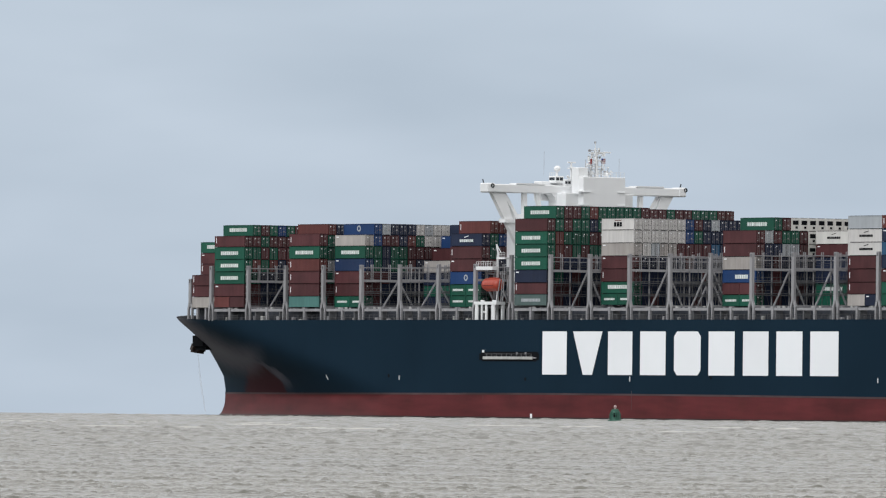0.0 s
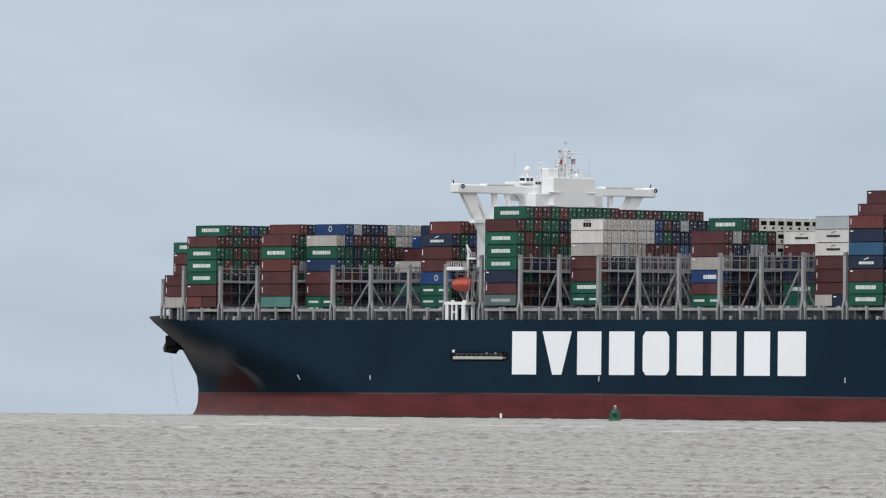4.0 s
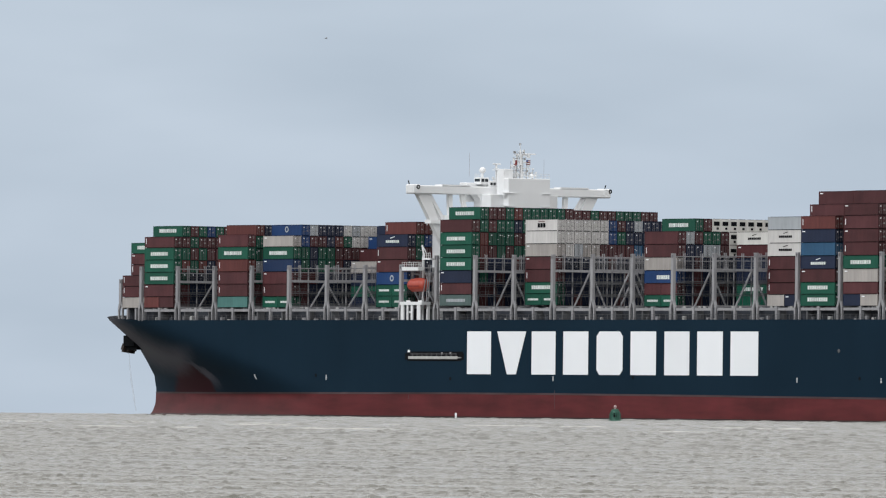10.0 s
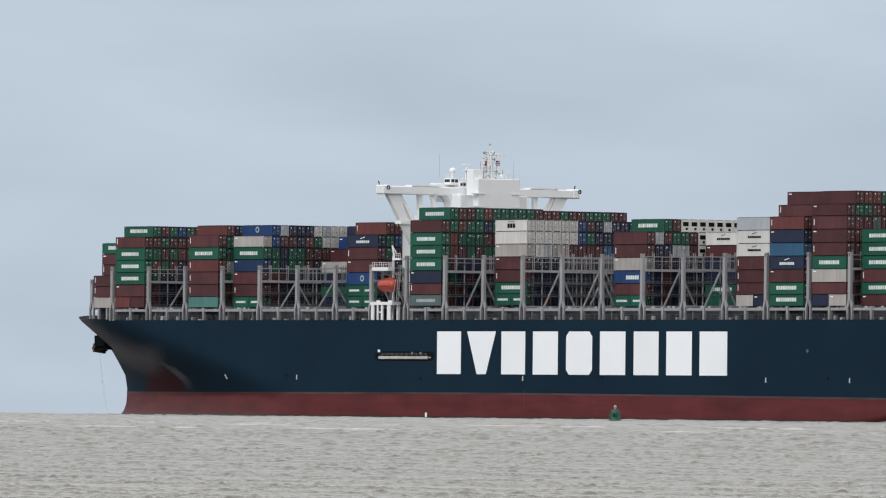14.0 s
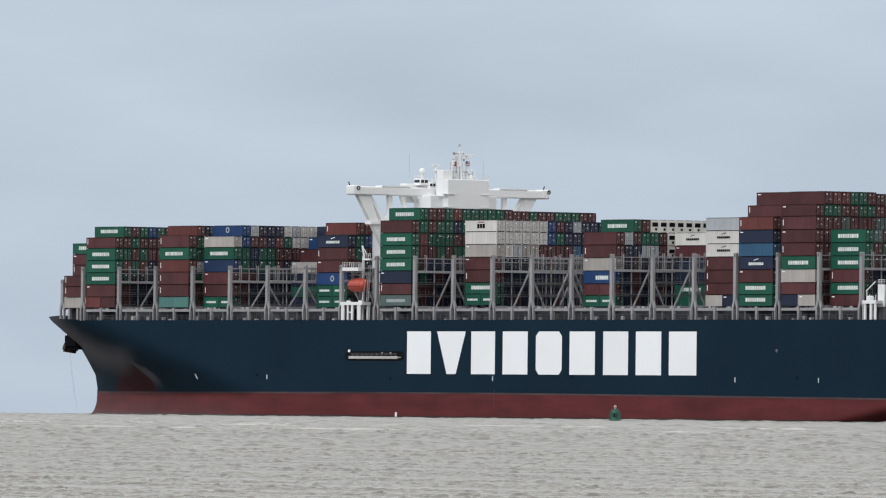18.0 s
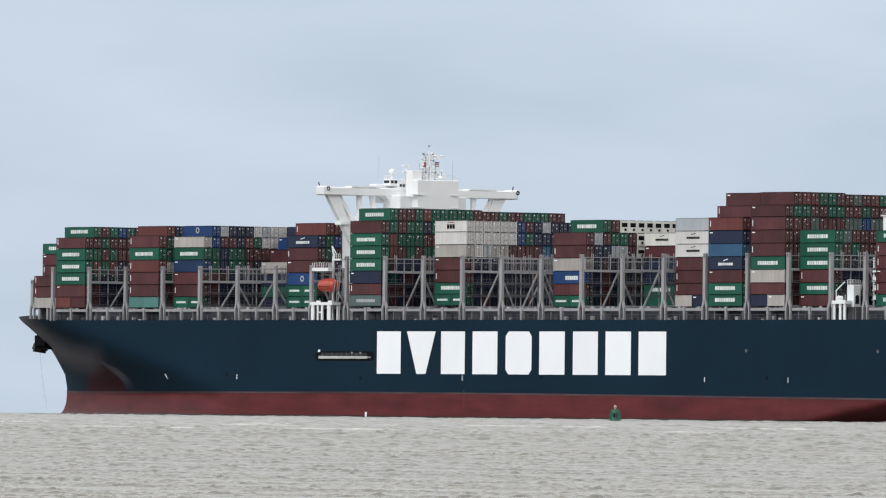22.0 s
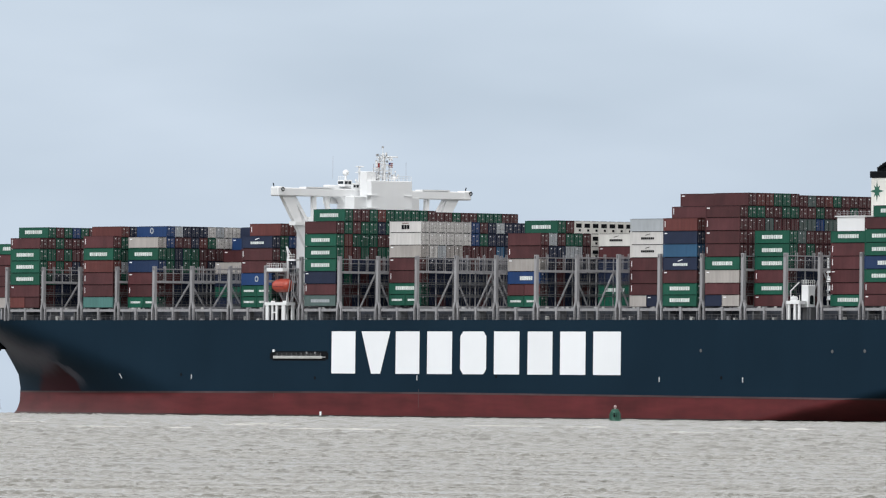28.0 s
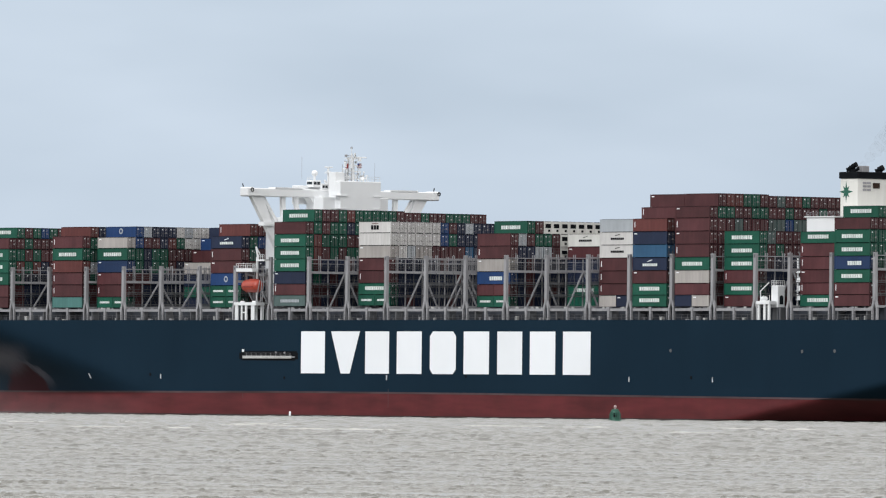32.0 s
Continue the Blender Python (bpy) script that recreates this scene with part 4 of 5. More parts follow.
def build_bridge():
    house = part("accommodation_block", boxes((-60.5, -19.5, 22.6, -51.5, 19.5, 47.0)), WHITE, ship, "white accommodation tower")
    part("upper_house", soft_box(-57.6, -9.6, 47.0, -50.9, 9.6, 52.0, 0.12), WHITE, house)
    part("wheelhouse", soft_box(-60.0, -12.0, 50.3, -57.3, 12.0, 54.7, 0.12), WHITE, house, "white wheelhouse")
    part("stack_tower", soft_box(-52.9, -6.0, 47.0, -49.0, 6.0, 55.75, 0.12), WHITE, house, "plain white tower behind the wheelhouse")
    part("tower_trunk", soft_box(-53.6, -6.05, 47.0, -50.8, -3.4, 57.9, 0.1), WHITE, house)
    for y in (-6.03, 5.0):
        for z in (49.2, 52.2):
            part("ledge", boxes((-50.5, y - 1.4, z, -48.8, y + 2.0, z + 0.18)), WHITE, house)
    part("wing_beam", soft_box(-57.2, -29.1, 51.8, -54.3, 27.4, 53.75, 0.2), WHITE, house, "white bridge wing across the beam")
    for s in (-1, 1):
        part("wing_cab", soft_box(-57.3, s * 27.3 - 2.0, 51.75, -54.2, s * 27.3 + 0.2, 53.95, 0.25), WHITE, house)
        part("wing_deck_edge", boxes((-57.1, min(s * 13, s * 21), 53.74, -54.25, max(s * 13, s * 21), 54.05)), WHITE, house)
        leg = bmesh.new()
        quad = ((26.2, 52.3), (22.6, 52.3), (16.5, 37.6), (17.2, 37.6))
        front = [leg.verts.new((-56.2, s * a - 1.6, b)) for a, b in quad]
        back = [leg.verts.new((-55.0, s * a - 1.6, b)) for a, b in quad]
        leg.faces.new(front)
        leg.faces.new(back[::-1])
        for k in range(4):
            leg.faces.new((front[k], back[k], back[(k + 1) % 4], front[(k + 1) % 4]))
        part("wing_leg", leg, WHITE, house, "slanting white wing support")
        part("wing_brace", bars(((-56.0, s * 22.6 - 1.4, 52.3), (-56.0, s * 18.0 - 1.4, 45.6), 1.1, 0.8)), WHITE, house, "slanting white wing brace")
        part("leg_landing", boxes((-57.0, min(s * 18.6, s * 22.4) - 1.5, 45.0, -54.6, max(s * 18.6, s * 22.4) - 1.5, 45.9)), WHITE, house)
        part("wing_strut", bars(((-55.6, s * 16.6 - 1.4, 52.2), (-55.6, s * 16.4 - 1.4, 46.0), 1.1, 0.9)), WHITE, house)
        part("wing_strut", bars(((-55.6, s * 13.2 - 1.4, 52.2), (-55.6, s * 11.6 - 1.4, 46.0), 1.0, 0.8)), WHITE, house)
        ring = bmesh.new()
        n, r0, r1 = 16, 0.29, 0.45
        loops = [[ring.verts.new((-54.05 + dx, s * 27.3 + (-0.6 if s < 0 else -0.1) + r * math.cos(k * math.tau / n), 53.35 + r * math.sin(k * math.tau / n) * 1.1)) for k in range(n)] for r, dx in ((r0, 0), (r1, 0), (r1, -0.3), (r0, -0.3))]
        for i in range(4):
            for k in range(n):
                ring.faces.new((loops[i][k], loops[i][(k + 1) % n], loops[(i + 1) % 4][(k + 1) % n], loops[(i + 1) % 4][k]))
        part("lifebuoy_ring", ring, BLACK, house, "dark ring on the wing")
        part("side_light", bars(((-56.4, s * 28.0 - 0.8, 53.8), (-56.4, s * 28.3 - 0.8, 54.8), 0.18)), BLACK, house)
    for s in (-1, 1):
        arc = [(9.6 + 2.6 * (1 - math.sin(k * math.pi / 16)), 52.15 - 3.0 * (1 - math.cos(k * math.pi / 16))) for k in range(9)] + [(9.6, 52.15)]
        gus = bmesh.new()
        faces = [[gus.verts.new((gx, s * a, b)) for a, b in arc] for gx in (-57.0, -54.4)]
        for q in faces:
            gus.faces.new(q)
        for k in range(len(arc)):
            gus.faces.new((faces[0][k], faces[0][(k + 1) % len(arc)], faces[1][(k + 1) % len(arc)], faces[1][k]))
        bmesh.ops.recalc_face_normals(gus, faces=gus.faces[:])
        part("wing_gusset", gus, WHITE, house, "curved white bracket under the wing")
    # monkey island
    cab = part("lookout_cab", soft_box(-57.8, -9.4, 54.3, -55.2, -7.0, 55.9, 0.1), WHITE, house)
    for y in (-9.2, -8.15):
        part("window", boxes((-55.24, y, 54.9, -55.17, y + 0.85, 55.6)), GLASS, cab, "dark window pane")
    part("window", boxes((-57.5, -9.45, 54.95, -55.5, -9.38, 55.6)), GLASS, cab, "dark window pane")
    cab2 = part("equipment_cab", soft_box(-56.2, -7.2, 53.7, -54.6, -5.4, 55.2, 0.1), WHITE, house)
    for y in (-7.05, -6.2):
        part("window", boxes((-54.64, y, 54.15, -54.57, y + 0.65, 54.75)), GLASS, cab2, "dark window pane")
    part("stairs", bars(((-55.0, -6.2, 56.0), (-54.8, -4.6, 54.0), 0.3, 0.5), ((-53.5, -8.6, 52.4), (-52.6, -6.0, 49.4), 0.3, 0.5)), WHITE, house)
    part("radome_base", lathe([(0.25, 55.9), (0.25, 56.9), (0.5, 57.1)], 12, Matrix.Translation((-57.0, -7.6, 0))), WHITE, house)
    dome = bmesh.new()
    bmesh.ops.create_uvsphere(dome, u_segments=20, v_segments=12, radius=0.75)
    part("radome", dome, WHITE, house, "white satellite radome", at=Matrix.Translation((-57.0, -7.6, 57.6)), smooth=True)
    dome = bmesh.new()
    bmesh.ops.create_uvsphere(dome, u_segments=16, v_segments=10, radius=0.5)
    part("radome", dome, WHITE, house, "white satellite radome", at=Matrix.Translation((-52.0, 2.9, 56.4)), smooth=True)
    railing((-49.2, -5.8), (-49.2, 5.8), 55.75, house, 10)
    railing((-57.6, -9.3), (-55.3, -9.3), 55.9, house, 3, 0.8)
    # mast
    mast = part("signal_mast", bars(((-53.4, -0.9, 55.4), (-53.2, -0.5, 61.6), 0.35), ((-53.4, 1.3, 55.4), (-53.2, 0.8, 61.6), 0.30), ((-52.2, 0.2, 55.4), (-52.8, 0.1, 62.4), 0.30), ((-52.8, 0.1, 62.4), (-52.8, 0.1, 63.9), 0.10)), WHITE, house, "white lattice signal mast")
    for z, half in ((56.6, 2.2), (58.2, 2.4), (59.6, 1.9), (61.2, 1.7)):
        part("yard", bars(((-53.0, -half, z), (-53.0, half + 0.6, z + 0.05), 0.2), ((-53.5, -half * 0.8, z + 0.5), (-52.2, half, z - 0.4), 0.12)), WHITE, mast)
    for y, z in ((-2.0, 58.4), (-1.6, 59.9), (2.6, 58.5), (1.9, 57.0), (-2.3, 56.8), (3.6, 56.9), (4.4, 56.4), (0.2, 63.5), (1.2, 62.0), (-1.5, 61.6), (2.9, 56.2), (-2.6, 55.9)):
        part("lamp", boxes((-53.2, y - 0.16, z, -52.8, y + 0.16, z + 0.5)), STEEL if (y * 7) % 2 > 1.4 else WHITE, mast)
    for k in range(26):
        y, x = -2.9 + k * 0.30, -52.4 - (k % 3) * 0.5
        top = 56.5 + (k * 37 % 13) * (0.30 if k < 18 else 0.14)
        part("aerial", bars(((x, y, 55.7), (x, y + 0.08, top), 0.10)), STEEL if k % 2 else WHITE, mast)
        if k % 3 == 0:
            part("aerial_head", boxes((x - 0.15, y - 0.2, top, x + 0.15, y + 0.25, top + 0.3)), (STEEL, WHITE, WHITE)[(k % 2 + k // 6) % 3], mast)
    for z, a, b in ((57.6, -1.9, 2.4), (60.4, -1.6, 1.6), (61.9, -1.2, 1.4)):
        part("signal_yard", bars(((-53.1, a, z), (-53.1, b, z), 0.12)), STEEL, mast)
        for y in (a, b):
            part("yard_lamp", boxes((-53.25, y - 0.14, z - 0.3, -52.95, y + 0.14, z + 0.25)), PAINTS_GREY, mast)
    part("mast_ladder", bars(((-52.5, -0.5, 55.8), (-52.8, -0.3, 61.8), 0.07), ((-52.5, -0.1, 55.8), (-52.8, 0.0, 61.8), 0.07)), WHITE, mast)
    part("lattice", bars(*[((-53.3, -0.8, 56 + k), (-52.6, 0.9, 57 + k), 0.12) for k in range(6)], *[((-53.3, 0.9, 56 + k), (-52.6, -0.7, 57 + k), 0.12) for k in range(6)]), WHITE, mast)
    part("radar_scanner", soft_box(-53.2, 1.0, 61.35, -52.8, 4.6, 61.65, 0.05), WHITE, mast, "white radar scanner bar")
    part("radar_pedestal", boxes((-53.3, 2.3, 60.6, -52.7, 2.9, 61.35)), WHITE, mast)
    part("whip_antenna", bars(((-59.8, -9.3, 56.2), (-59.8, -9.3, 61.6), 0.045)), STEEL, house)
    part("whip_antenna", bars(((-51.0, 5.6, 55.5), (-51.0, 5.6, 60.2), 0.045)), STEEL, house)
    post = part("radar_post", bars(((-53.9, -5.9, 55.0), (-53.9, -5.9, 58.9), 0.34), ((-53.9, -6.7, 58.0), (-53.9, -5.1, 58.0), 0.12)), WHITE, house, "white radar post")
    part("scanner", soft_box(-54.1, -6.9, 58.9, -53.7, -4.7, 59.2, 0.05), WHITE, post, "white radar scanner bar")
    part("platform", boxes((-54.5, -6.6, 57.6, -53.4, -5.2, 57.75)), WHITE, post)
    f1 = part("flag", boxes((-52.9, -1.9, 59.2, -52.86, -1.3, 60.2)), WHITE, mast, "small white and red flag")
    part("flag_fly", boxes((-52.9, -1.3, 58.9, -52.86, -0.75, 60.0)), FLAG_RED, f1)
    part("flag_tail", boxes((-52.9, -1.7, 58.6, -52.86, -1.2, 59.15)), FLAG_RED, f1)
    f2 = part("flag", boxes((-52.4, 1.5, 59.0, -52.36, 2.7, 60.1)), WHITE, mast, "small flag with red stripes and a blue corner")
    part("flag_stripe", boxes((-52.37, 1.5, 59.0, -52.34, 2.7, 59.2), (-52.37, 1.5, 59.42, -52.34, 2.7, 59.64), (-52.37, 2.1, 59.84, -52.34, 2.7, 60.06)), FLAG_RED, f2)
    part("flag_corner", boxes((-52.37, 1.5, 59.7, -52.33, 2.05, 60.1)), FLAG_BLUE, f2)


build_bridge()


def build_lifeboat_deck():
    fr = part("boat_platform", boxes((-59.2, -29.2, 26.2, -50.6, -26.6, 26.9)), WHITE, ship, "white lifeboat platform on legs")
    for x, w in ((-58.9, 1.1), (-56.6, 0.5), (-55.0, 0.7), (-52.6, 1.3)):
        part("leg", boxes((x, -29.1, 22.6, x + w, -28.8, 26.2)), WHITE, fr)
    part("leg", boxes((-51.2, -27.4, 22.6, -50.7, -26.7, 26.2)), WHITE, fr)
    part("rung", boxes((-56.2, -28.9, 24.4, -54.8, -28.5, 24.7)), WHITE, fr)
    up = part("upper_platform", boxes((-58.9, -29.0, 34.1, -52.4, -27.2, 34.9)), WHITE, fr)
    for a, b in (((-58.8, -28.9), (-52.5, -28.9)), ((-52.5, -28.9), (-52.5, -27.3))):
        railing(a, b, 34.9, fr, 7)
    part("post", boxes((-54.4, -26.4, 22.6, -54.0, -26.0, 37.6)), WHITE, fr)
    part("crane_arm", bars(((-53.9, -26.2, 37.2), (-54.6, -26.3, 40.0), 0.30), ((-54.6, -26.3, 40.0), (-53.0, -26.3, 38.2), 0.14)), WHITE, fr)
    part("crane_landing", boxes((-54.2, -26.6, 36.6, -51.0, -25.2, 37.0)), WHITE, fr)
    railing((-54.0, -26.5), (-51.1, -26.5), 37.0, fr, 4)
    for x in (-57.0, -51.6):
        part("davit", bars(((x, -25.0, 26.9), (x + 0.4, -26.8, 29.4), 0.4), ((x, -25.0, 26.9), (x, -25.0, 33.4), 0.45), ((x, -25.0, 33.2), (x, -27.4, 33.4), 0.4)), STEEL, fr)
        part("fall", bars(((x + 0.2, -27.2, 32.2), (x, -27.3, 33.4), 0.12)), STEEL, fr)
    for x in (-57.6, -53.0):
        part("deck_gear", soft_box(x, -28.6, 26.9, x + 1.4, -28.2, 27.25, 0.1), WHITE, fr)
    part("ladder", bars(((-49.6, -28.6, 26.9), (-48.9, -28.6, 33.8), 0.14), ((-48.9, -28.6, 26.9), (-48.2, -28.6, 33.8), 0.14), ((-51.4, -28.4, 27.0), (-50.2, -28.4, 32.0), 0.18)), STEEL, fr)
    m = pose(-54.4, -27.4, 30.8, 0, 90, 0)
    prof = [(0.2, -3.2), (0.8, -3.12), (1.2, -2.8), (1.42, -2.2), (1.5, -1.2), (1.5, 0.3), (1.48, 1.6), (1.38, 2.4), (1.12, 2.9), (0.7, 3.12), (0.2, 3.2)]
    boat = part("lifeboat", lathe(prof, 24, m), ORANGE, ship, "orange enclosed lifeboat hanging in its davits", smooth=True)
    part("canopy", soft_box(-55.8, -27.9, 31.8, -52.4, -26.6, 32.4, 0.25, 2), ORANGE, boat)
    part("keel", soft_box(-57.0, -27.55, 29.25, -51.8, -27.25, 29.6, 0.1), ORANGE, boat)
    part("fender_strip", boxes((-56.4, -28.88, 30.45, -52.4, -28.74, 30.6)), BOOT_RED, boat)


build_lifeboat_deck()


def build_funnel():
    casing = part("engine_casing", boxes((136.5, -16.0, 22.6, 146.2, 8.0, 45.6)), WHITE, ship, "white engine casing")
    part("roof_edge", boxes((136.0, -16.3, 45.6, 146.6, 8.3, 45.85)), WHITE, casing)
    railing((136.4, -16.0), (146.2, -16.0), 45.85, casing, 8, 0.9, STEEL)
    railing((146.2, -16.0), (146.2, -6.0), 45.85, casing, 8, 0.9, STEEL)
    part("side_door", boxes((146.18, -14.6, 43.0, 146.26, -13.6, 45.1)), PAINTS_GREY, casing, "pale grey door")
    part("side_vent", soft_box(146.15, -12.6, 43.4, 146.6, -9.6, 45.2, 0.08), WHITE, casing)
    fun = part("funnel", soft_box(135.3, -5.6, 45.7, 141.4, 5.6, 54.45, 0.2), FUNNEL, ship, "white funnel with a black band")
    part("funnel_band", soft_box(135.1, -5.8, 54.45, 141.6, 5.8, 55.9, 0.1), BLACK, fun, "black funnel band")
    star = bmesh.new()
    mid = star.verts.new((0, -0.03, 0))
    ring = []
    for k in range(16):
        r = (2.5 if k % 4 == 0 else 1.6 if k % 2 == 0 else 0.80)
        if k % 8 == 0:
            r = 2.2
        ring.append(star.verts.new((r * math.sin(k * math.tau / 16) * 0.86, 0, r * math.cos(k * math.tau / 16))))
    for k in range(16):
        star.faces.new((mid, ring[(k + 1) % 16], ring[k]))
    part("emblem", star, STAR, fun, "green star emblem", at=Matrix.Translation((137.5, -5.63, 51.5)) @ Matrix.Diagonal((1.12, 1.0, 1.15, 1.0)))
    for k in range(3):
        z = 53.2 - k * 0.75
        part("louvre", boxes((141.36, -4.1, z, 141.48, -3.05, z + 0.5)), STEEL, fun, "grey louvre")
        part("louvre", boxes((141.36, -2.9, z, 141.48, -1.8, z + 0.5)), STEEL, fun, "grey louvre")
    part("exhaust_recess", soft_box(141.3, -1.2, 52.3, 141.6, 0.7, 53.5, 0.05), SOOT, fun, "dark exhaust opening")
    for x, y, r, h in ((137.2, -4.7, 0.5, 0.6), (137.7, -4.0, 0.65, 1.15), (138.9, -4.3, 0.4, 0.2), (138.4, 3.0, 0.8, 0.5)):
        pipe = lathe([(r, 55.8), (r, 55.8 + h), (r * 1.2, 55.9 + h), (r * 1.2, 56.2 + h)], 14, Matrix.Translation((x, y, 0)))
        bar(pipe, (x, y, 56.0 + h), (x + 1.0, y + 0.3, 56.5 + h), r * 1.7, sides=12)
        part("exhaust_pipe", pipe, BLACK, fun, "sooty exhaust pipe")
    part("silencer_box", soft_box(137.6, -2.9, 55.9, 139.8, -0.9, 57.3, 0.1), STEEL, fun, "grey uptake box")
    vent = part("vent_house", soft_box(137.6, -26.9, 25.5, 140.0, -24.9, 30.4, 0.1), WHITE, ship, "white vent house on deck")
    part("pedestal", boxes((137.8, -26.6, 22.6, 139.8, -25.1, 25.5)), STEEL_DARK, vent)
    arch = boxes((139.95, -26.4, 26.2, 140.06, -25.4, 27.7))
    bar(arch, (139.95, -25.9, 27.7), (140.06, -25.9, 27.7), 1.0, 1.0, sides=12)
    part("arched_opening", arch, GLASS, vent, "dark arched opening")
    railing((137.7, -26.8), (139.9, -26.8), 30.4, vent, 4)
    railing((139.9, -26.8), (139.9, -25.0), 30.4, vent, 3)
    gear = part("stair_tower", boxes((139.2, -20.9, 25.5, 139.45, -20.6, 36.5), (141.0, -20.9, 25.5, 141.25, -20.6, 35.6)), WHITE, ship, "white stair tower with landings")
    for k, z in enumerate((27.2, 29.2, 31.2, 33.2)):
        part("landing", boxes((139.2, -21.2, z, 141.2, -19.8, z + 0.2)), WHITE, gear)
        part("locker", boxes((139.4 + 0.3 * (k % 2), -20.8, z + 0.2, 140.6, -20.0, z + 1.2)), WHITE, gear)
        part("flight", bars(((139.3, -20.2, z - 1.8), (141.1, -20.2, z), 0.2)), STEEL, gear)
    pl = part("side_platform", boxes((135.1, -29.1, 26.2, 139.7, -27.2, 26.9)), WHITE, ship, "white mooring platform on legs")
    for x in (135.3, 137.4, 138.9):
        part("leg", boxes((x, -28.9, 22.6, x + 0.7, -28.6, 26.2)), WHITE, pl)
    part("winch", lathe([(0.3, -0.8), (0.45, -0.7), (0.45, 0.7), (0.3, 0.8)], 14, pose(136.8, -28.2, 27.5, 0, 90)), WHITE, pl)
    part("winch_base", boxes((135.8, -28.6, 26.9, 138.0, -27.6, 27.1)), WHITE, pl)
    part("jib", bars(((135.6, -28.4, 29.0), (138.2, -28.0, 31.0), 0.2)), WHITE, pl)
    part("jib_post", bars(((135.8, -28.4, 26.9), (135.8, -28.4, 29.2), 0.16)), WHITE, pl)
    for x in (137.2, 139.4):
        part("stanchion", boxes((x, -28.9, 26.9, x + 0.12, -28.8, 28.2)), WHITE, pl)


build_funnel()

SMOKE = bpy.data.materials.new("thin_exhaust_smoke")
SMOKE.use_nodes = True
SMOKE.node_tree.nodes["Principled BSDF"].inputs["Base Color"].default_value = (0.20, 0.17, 0.14, 1)
SMOKE.node_tree.nodes["Principled BSDF"].inputs["Roughness"].default_value = 1.0
SMOKE.node_tree.nodes["Principled BSDF"].inputs["Alpha"].default_value = 0.022


def build_smoke():
    """Thin haze drifting aft from the uptake: a chain of ragged puffs, each touching the next."""
    rng = random.Random(3)
    bm = bmesh.new()
    for k in range(9):
        u = k / 8
        c = Vector((138.8 + 16 * u, -1.9 + 2.0 * u, 57.6 + 13 * u))
        puff = bmesh.ops.create_icosphere(bm, subdivisions=3, radius=0.8 + 3.2 * u)["verts"]
        for v in puff:
            d = v.co.normalized()
            v.co = v.co * (1 + 0.22 * math.sin(5 * d.x + k) * math.sin(4 * d.z + 2 * k)) + c
    ob = new("exhaust_smoke", mesh_of("exhaust_smoke", bm, SMOKE, smooth=True))
    ob.visible_shadow = False
    MOVING.append((ob, Matrix()))
    tagged(ob, "faint brownish haze rising from the funnel", "smoke", kind="stuff")


build_smoke()

# ---- buoy ----
def build_buoy():
    a = radians(90 + YAW) - math.atan((1091.5 - 784) / 19761)
    d = 1960.0
    m = Matrix.Translation((EYE.x + d * math.cos(a), EYE.y + d * math.sin(a), -d * d / (2 * GLOBE))) @ pose(0, 0, 0, 0, 0, 20)
    b = tagged(new("buoy"), "green lattice-topped channel buoy with lantern in the sea", "buoy")
    b.matrix_basis = m
    part("float", lathe([(0.9, -0.7), (1.28, -0.3), (1.32, 0.34), (1.2, 0.44)], 24), BUOY_GREEN, b)
    part("skirt", lathe([(0.98, 0.43), (0.93, 0.60), (0.78, 1.9), (0.55, 2.32), (0.3, 2.42)], 12), BUOY_GREEN, b, "green tapered daymark", smooth=False)
    for k in range(6):
        c, e = math.cos(k * math.tau / 6 + 0.2), math.sin(k * math.tau / 6 + 0.2)
        part("leg", bars(((1.16 * c, 1.16 * e, 0.4), (0.94 * c, 0.94 * e, 1.75), 0.09), ((0.94 * c, 0.94 * e, 1.75), (0.40 * c, 0.40 * e, 2.5), 0.09)), BUOY_GREEN, b)
    ring = bmesh.new()
    for r, z in ((0.98, 1.5), (0.62, 2.22)):
        for k in range(12):
            p, q = k * math.tau / 12, (k + 1) * math.tau / 12
            bar(ring, (r * math.cos(p), r * math.sin(p), z), (r * math.cos(q), r * math.sin(q), z), 0.07)
    part("hoop", ring, BUOY_GREEN, b)
    part("lantern", lathe([(0.14, 2.42), (0.16, 2.62), (0.24, 2.70), (0.24, 2.96), (0.12, 3.10)], 12), LANTERN, b, "pale lantern")
    part("number_bar", boxes((-0.3, 0, -0.35, 0.3, 0.06, 0.35)), BLACK, b, "dark number as a plain bar", at=Matrix.Translation((0.50, -0.72, 1.35)) @ pose(0, 0, 0, -8, 0, 35))
    return b


build_buoy()

# ---- gull ----
def sight(px, py, d):
    """The place d metres off along the line of sight through a point of the picture, 1568 wide."""
    half = math.tan(radians(4.5439) / 2)
    way = SHOT.to_3x3() @ Vector(((2 * px / 1568 - 1) * half, (882 - 2 * py) / 1568 * half, -1))
    return EYE + way.normalized() * d


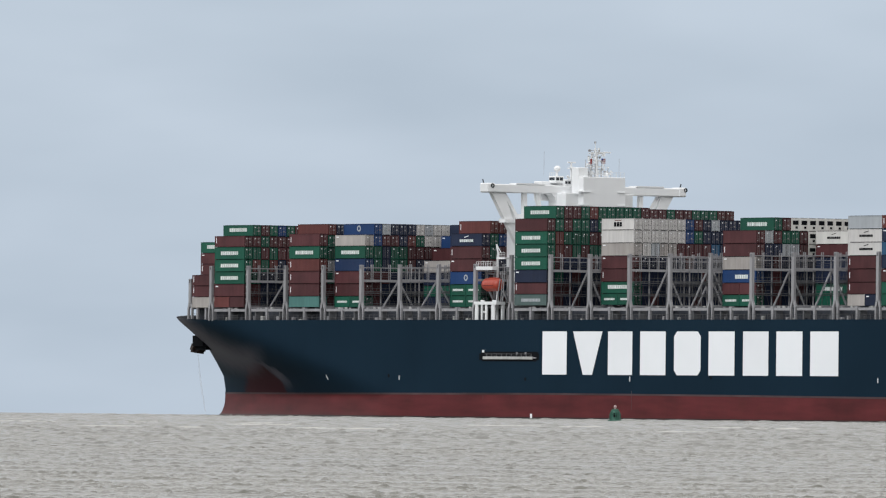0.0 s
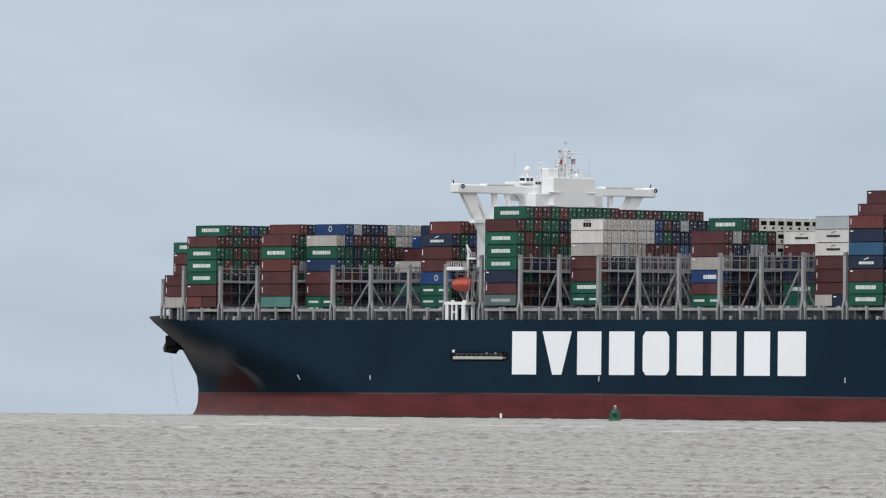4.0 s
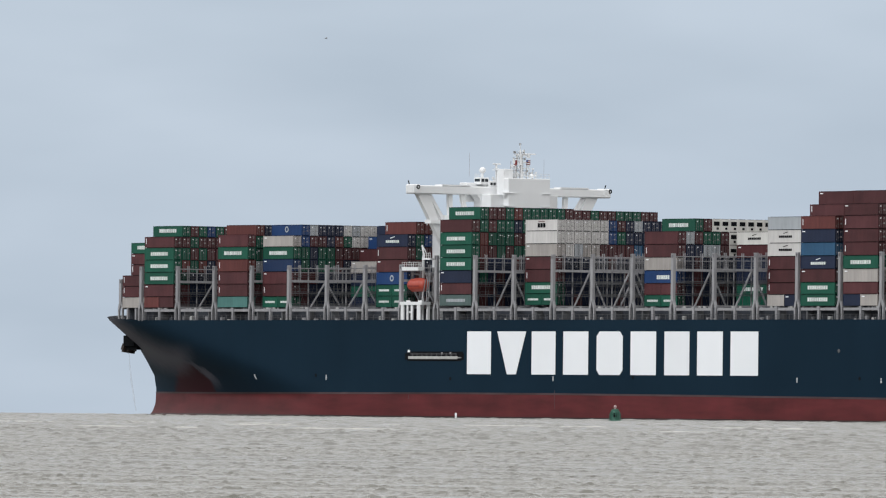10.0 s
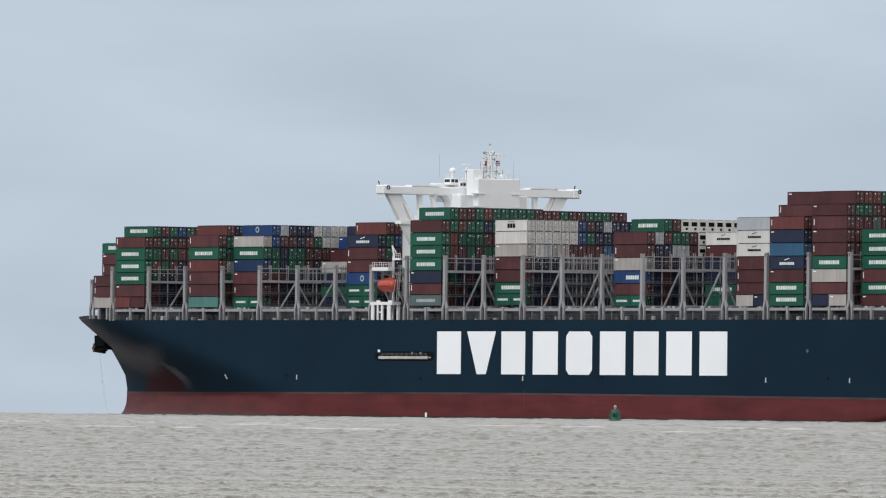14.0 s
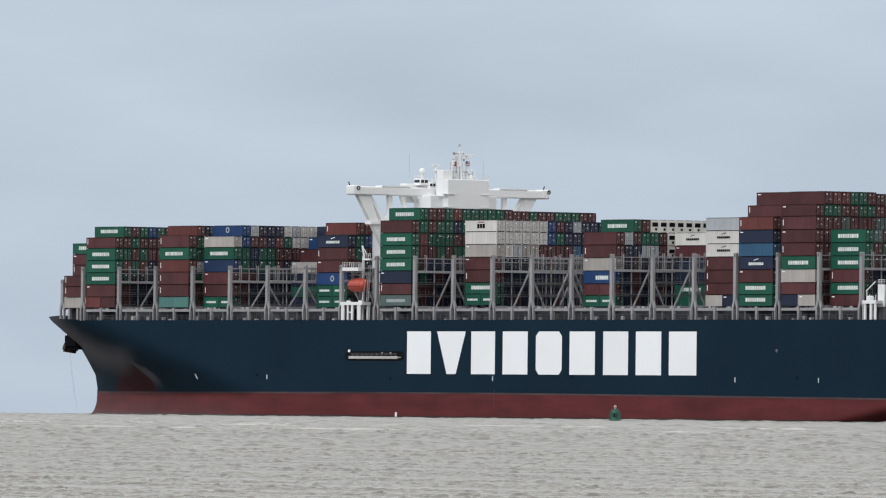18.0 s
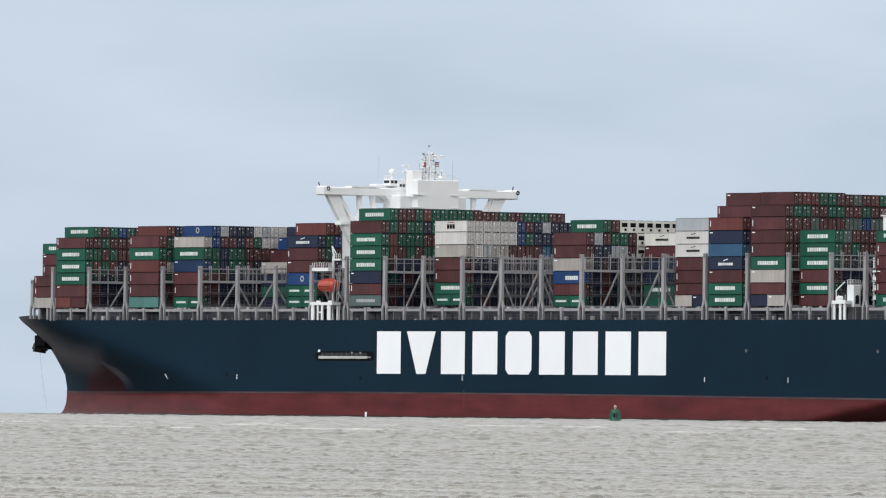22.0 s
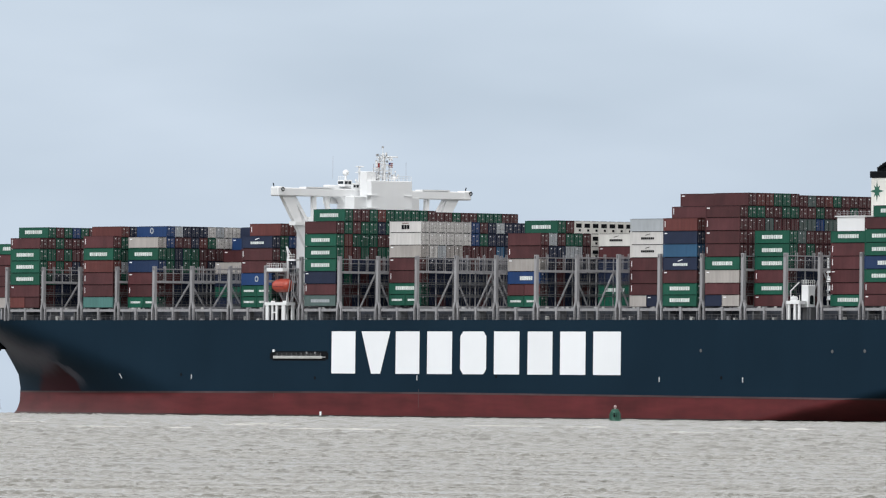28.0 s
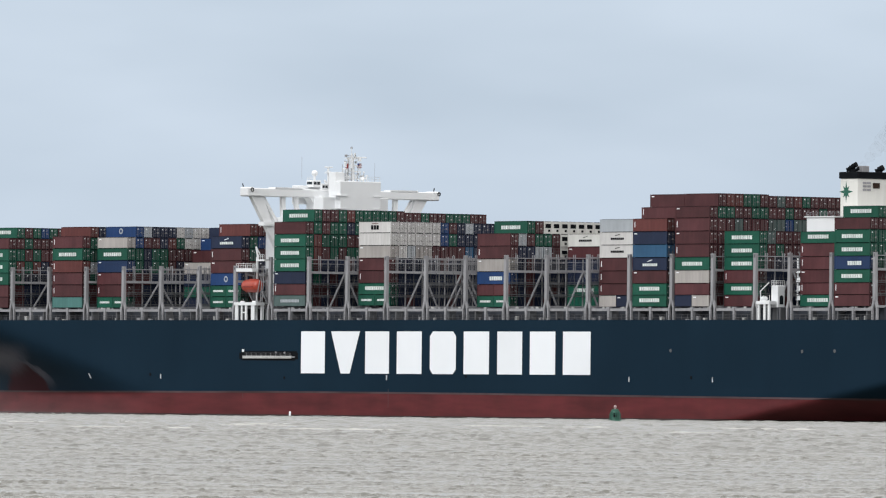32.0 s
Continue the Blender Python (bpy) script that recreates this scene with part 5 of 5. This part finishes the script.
def build_gull():
    g = tagged(new("gull"), "grey and white gull gliding over the sea", "bird")
    part("body", lathe([(0.02, -0.28), (0.07, -0.2), (0.09, 0.0), (0.06, 0.16), (0.05, 0.24), (0.01, 0.3)], 10, pose(0, 0, 0, 0, 90)), GULL, g, smooth=True)
    part("tail", boxes((-0.42, -0.07, -0.01, -0.24, 0.07, 0.01)), GULL, g)
    for s in (-1, 1):
        w = bmesh.new()
        line = [(0.12, 0.05, 0.0, 0.14), (0.16, 0.35, 0.12, 0.12), (0.06, 0.68, 0.06, 0.05)]
        rings = []
        for x, y, z, c in line:
            rings.append([w.verts.new((x, s * y, z + 0.012)), w.verts.new((x - 2 * c, s * y, z + 0.006)), w.verts.new((x - 2 * c, s * y, z - 0.006)), w.verts.new((x, s * y, z - 0.012))])
        for a, b in zip(rings, rings[1:]):
            for k in range(4):
                w.faces.new((a[k], a[(k + 1) % 4], b[(k + 1) % 4], b[k]))
        w.faces.new(rings[0][::-1])
        w.faces.new(rings[-1])
        part("wing", w, GULL, g)
    return g


GULL_BIRD = build_gull()

# ---- travel ----
def ship_pose(t):
    dx = -(2.885 * t - 0.000363 * t * t + 0.0595 * t ** 3 / 900)
    turn = (-0.3073 * t + 1.489 * t * t / 30 - 0.3622 * t ** 3 / 900) / 1000
    far = math.hypot(dx - EYE.x, EYE.y)
    return pose(dx, -0.0055 * t, -far * far / (2 * GLOBE), 0, 0, math.degrees(turn))


def motions():
    times = (0.0, 4.0, 10.0, 16.0, 22.0, 28.0, 32.0)
    route = [(t, ship_pose(t)) for t in times]
    walk(ship, route)
    for thing, rest in MOVING:
        walk(thing, [(t, m @ rest) for t, m in route])
    course = [(0.0, -560, 60, 1700), (4.0, -105, 45, 1700), (6.0, 124, 43, 1750), (7.0, 256, 47, 1800), (8.0, 371, 40, 1850), (9.0, 480, 46, 1900), (10.0, 577, 68, 2100), (12.0, 760, 20, 3200), (16.0, 1000, -120, 4300), (32.0, 1900, -500, 4700)]
    walk(GULL_BIRD, [(t, Matrix.Translation(sight(px, py, d)) @ pose(0, 0, 0, 10, 0, YAW - 20)) for t, px, py, d in course])
    a = radians(90 + YAW)
    for sheet in (SEA, FOAM_CAPS):
        walk(sheet, [(t, Matrix.Translation((EYE.x - 1.1 * t * math.cos(a), EYE.y - 1.1 * t * math.sin(a), 0))) for t in (0.0, 16.0, 32.0)])


motions()
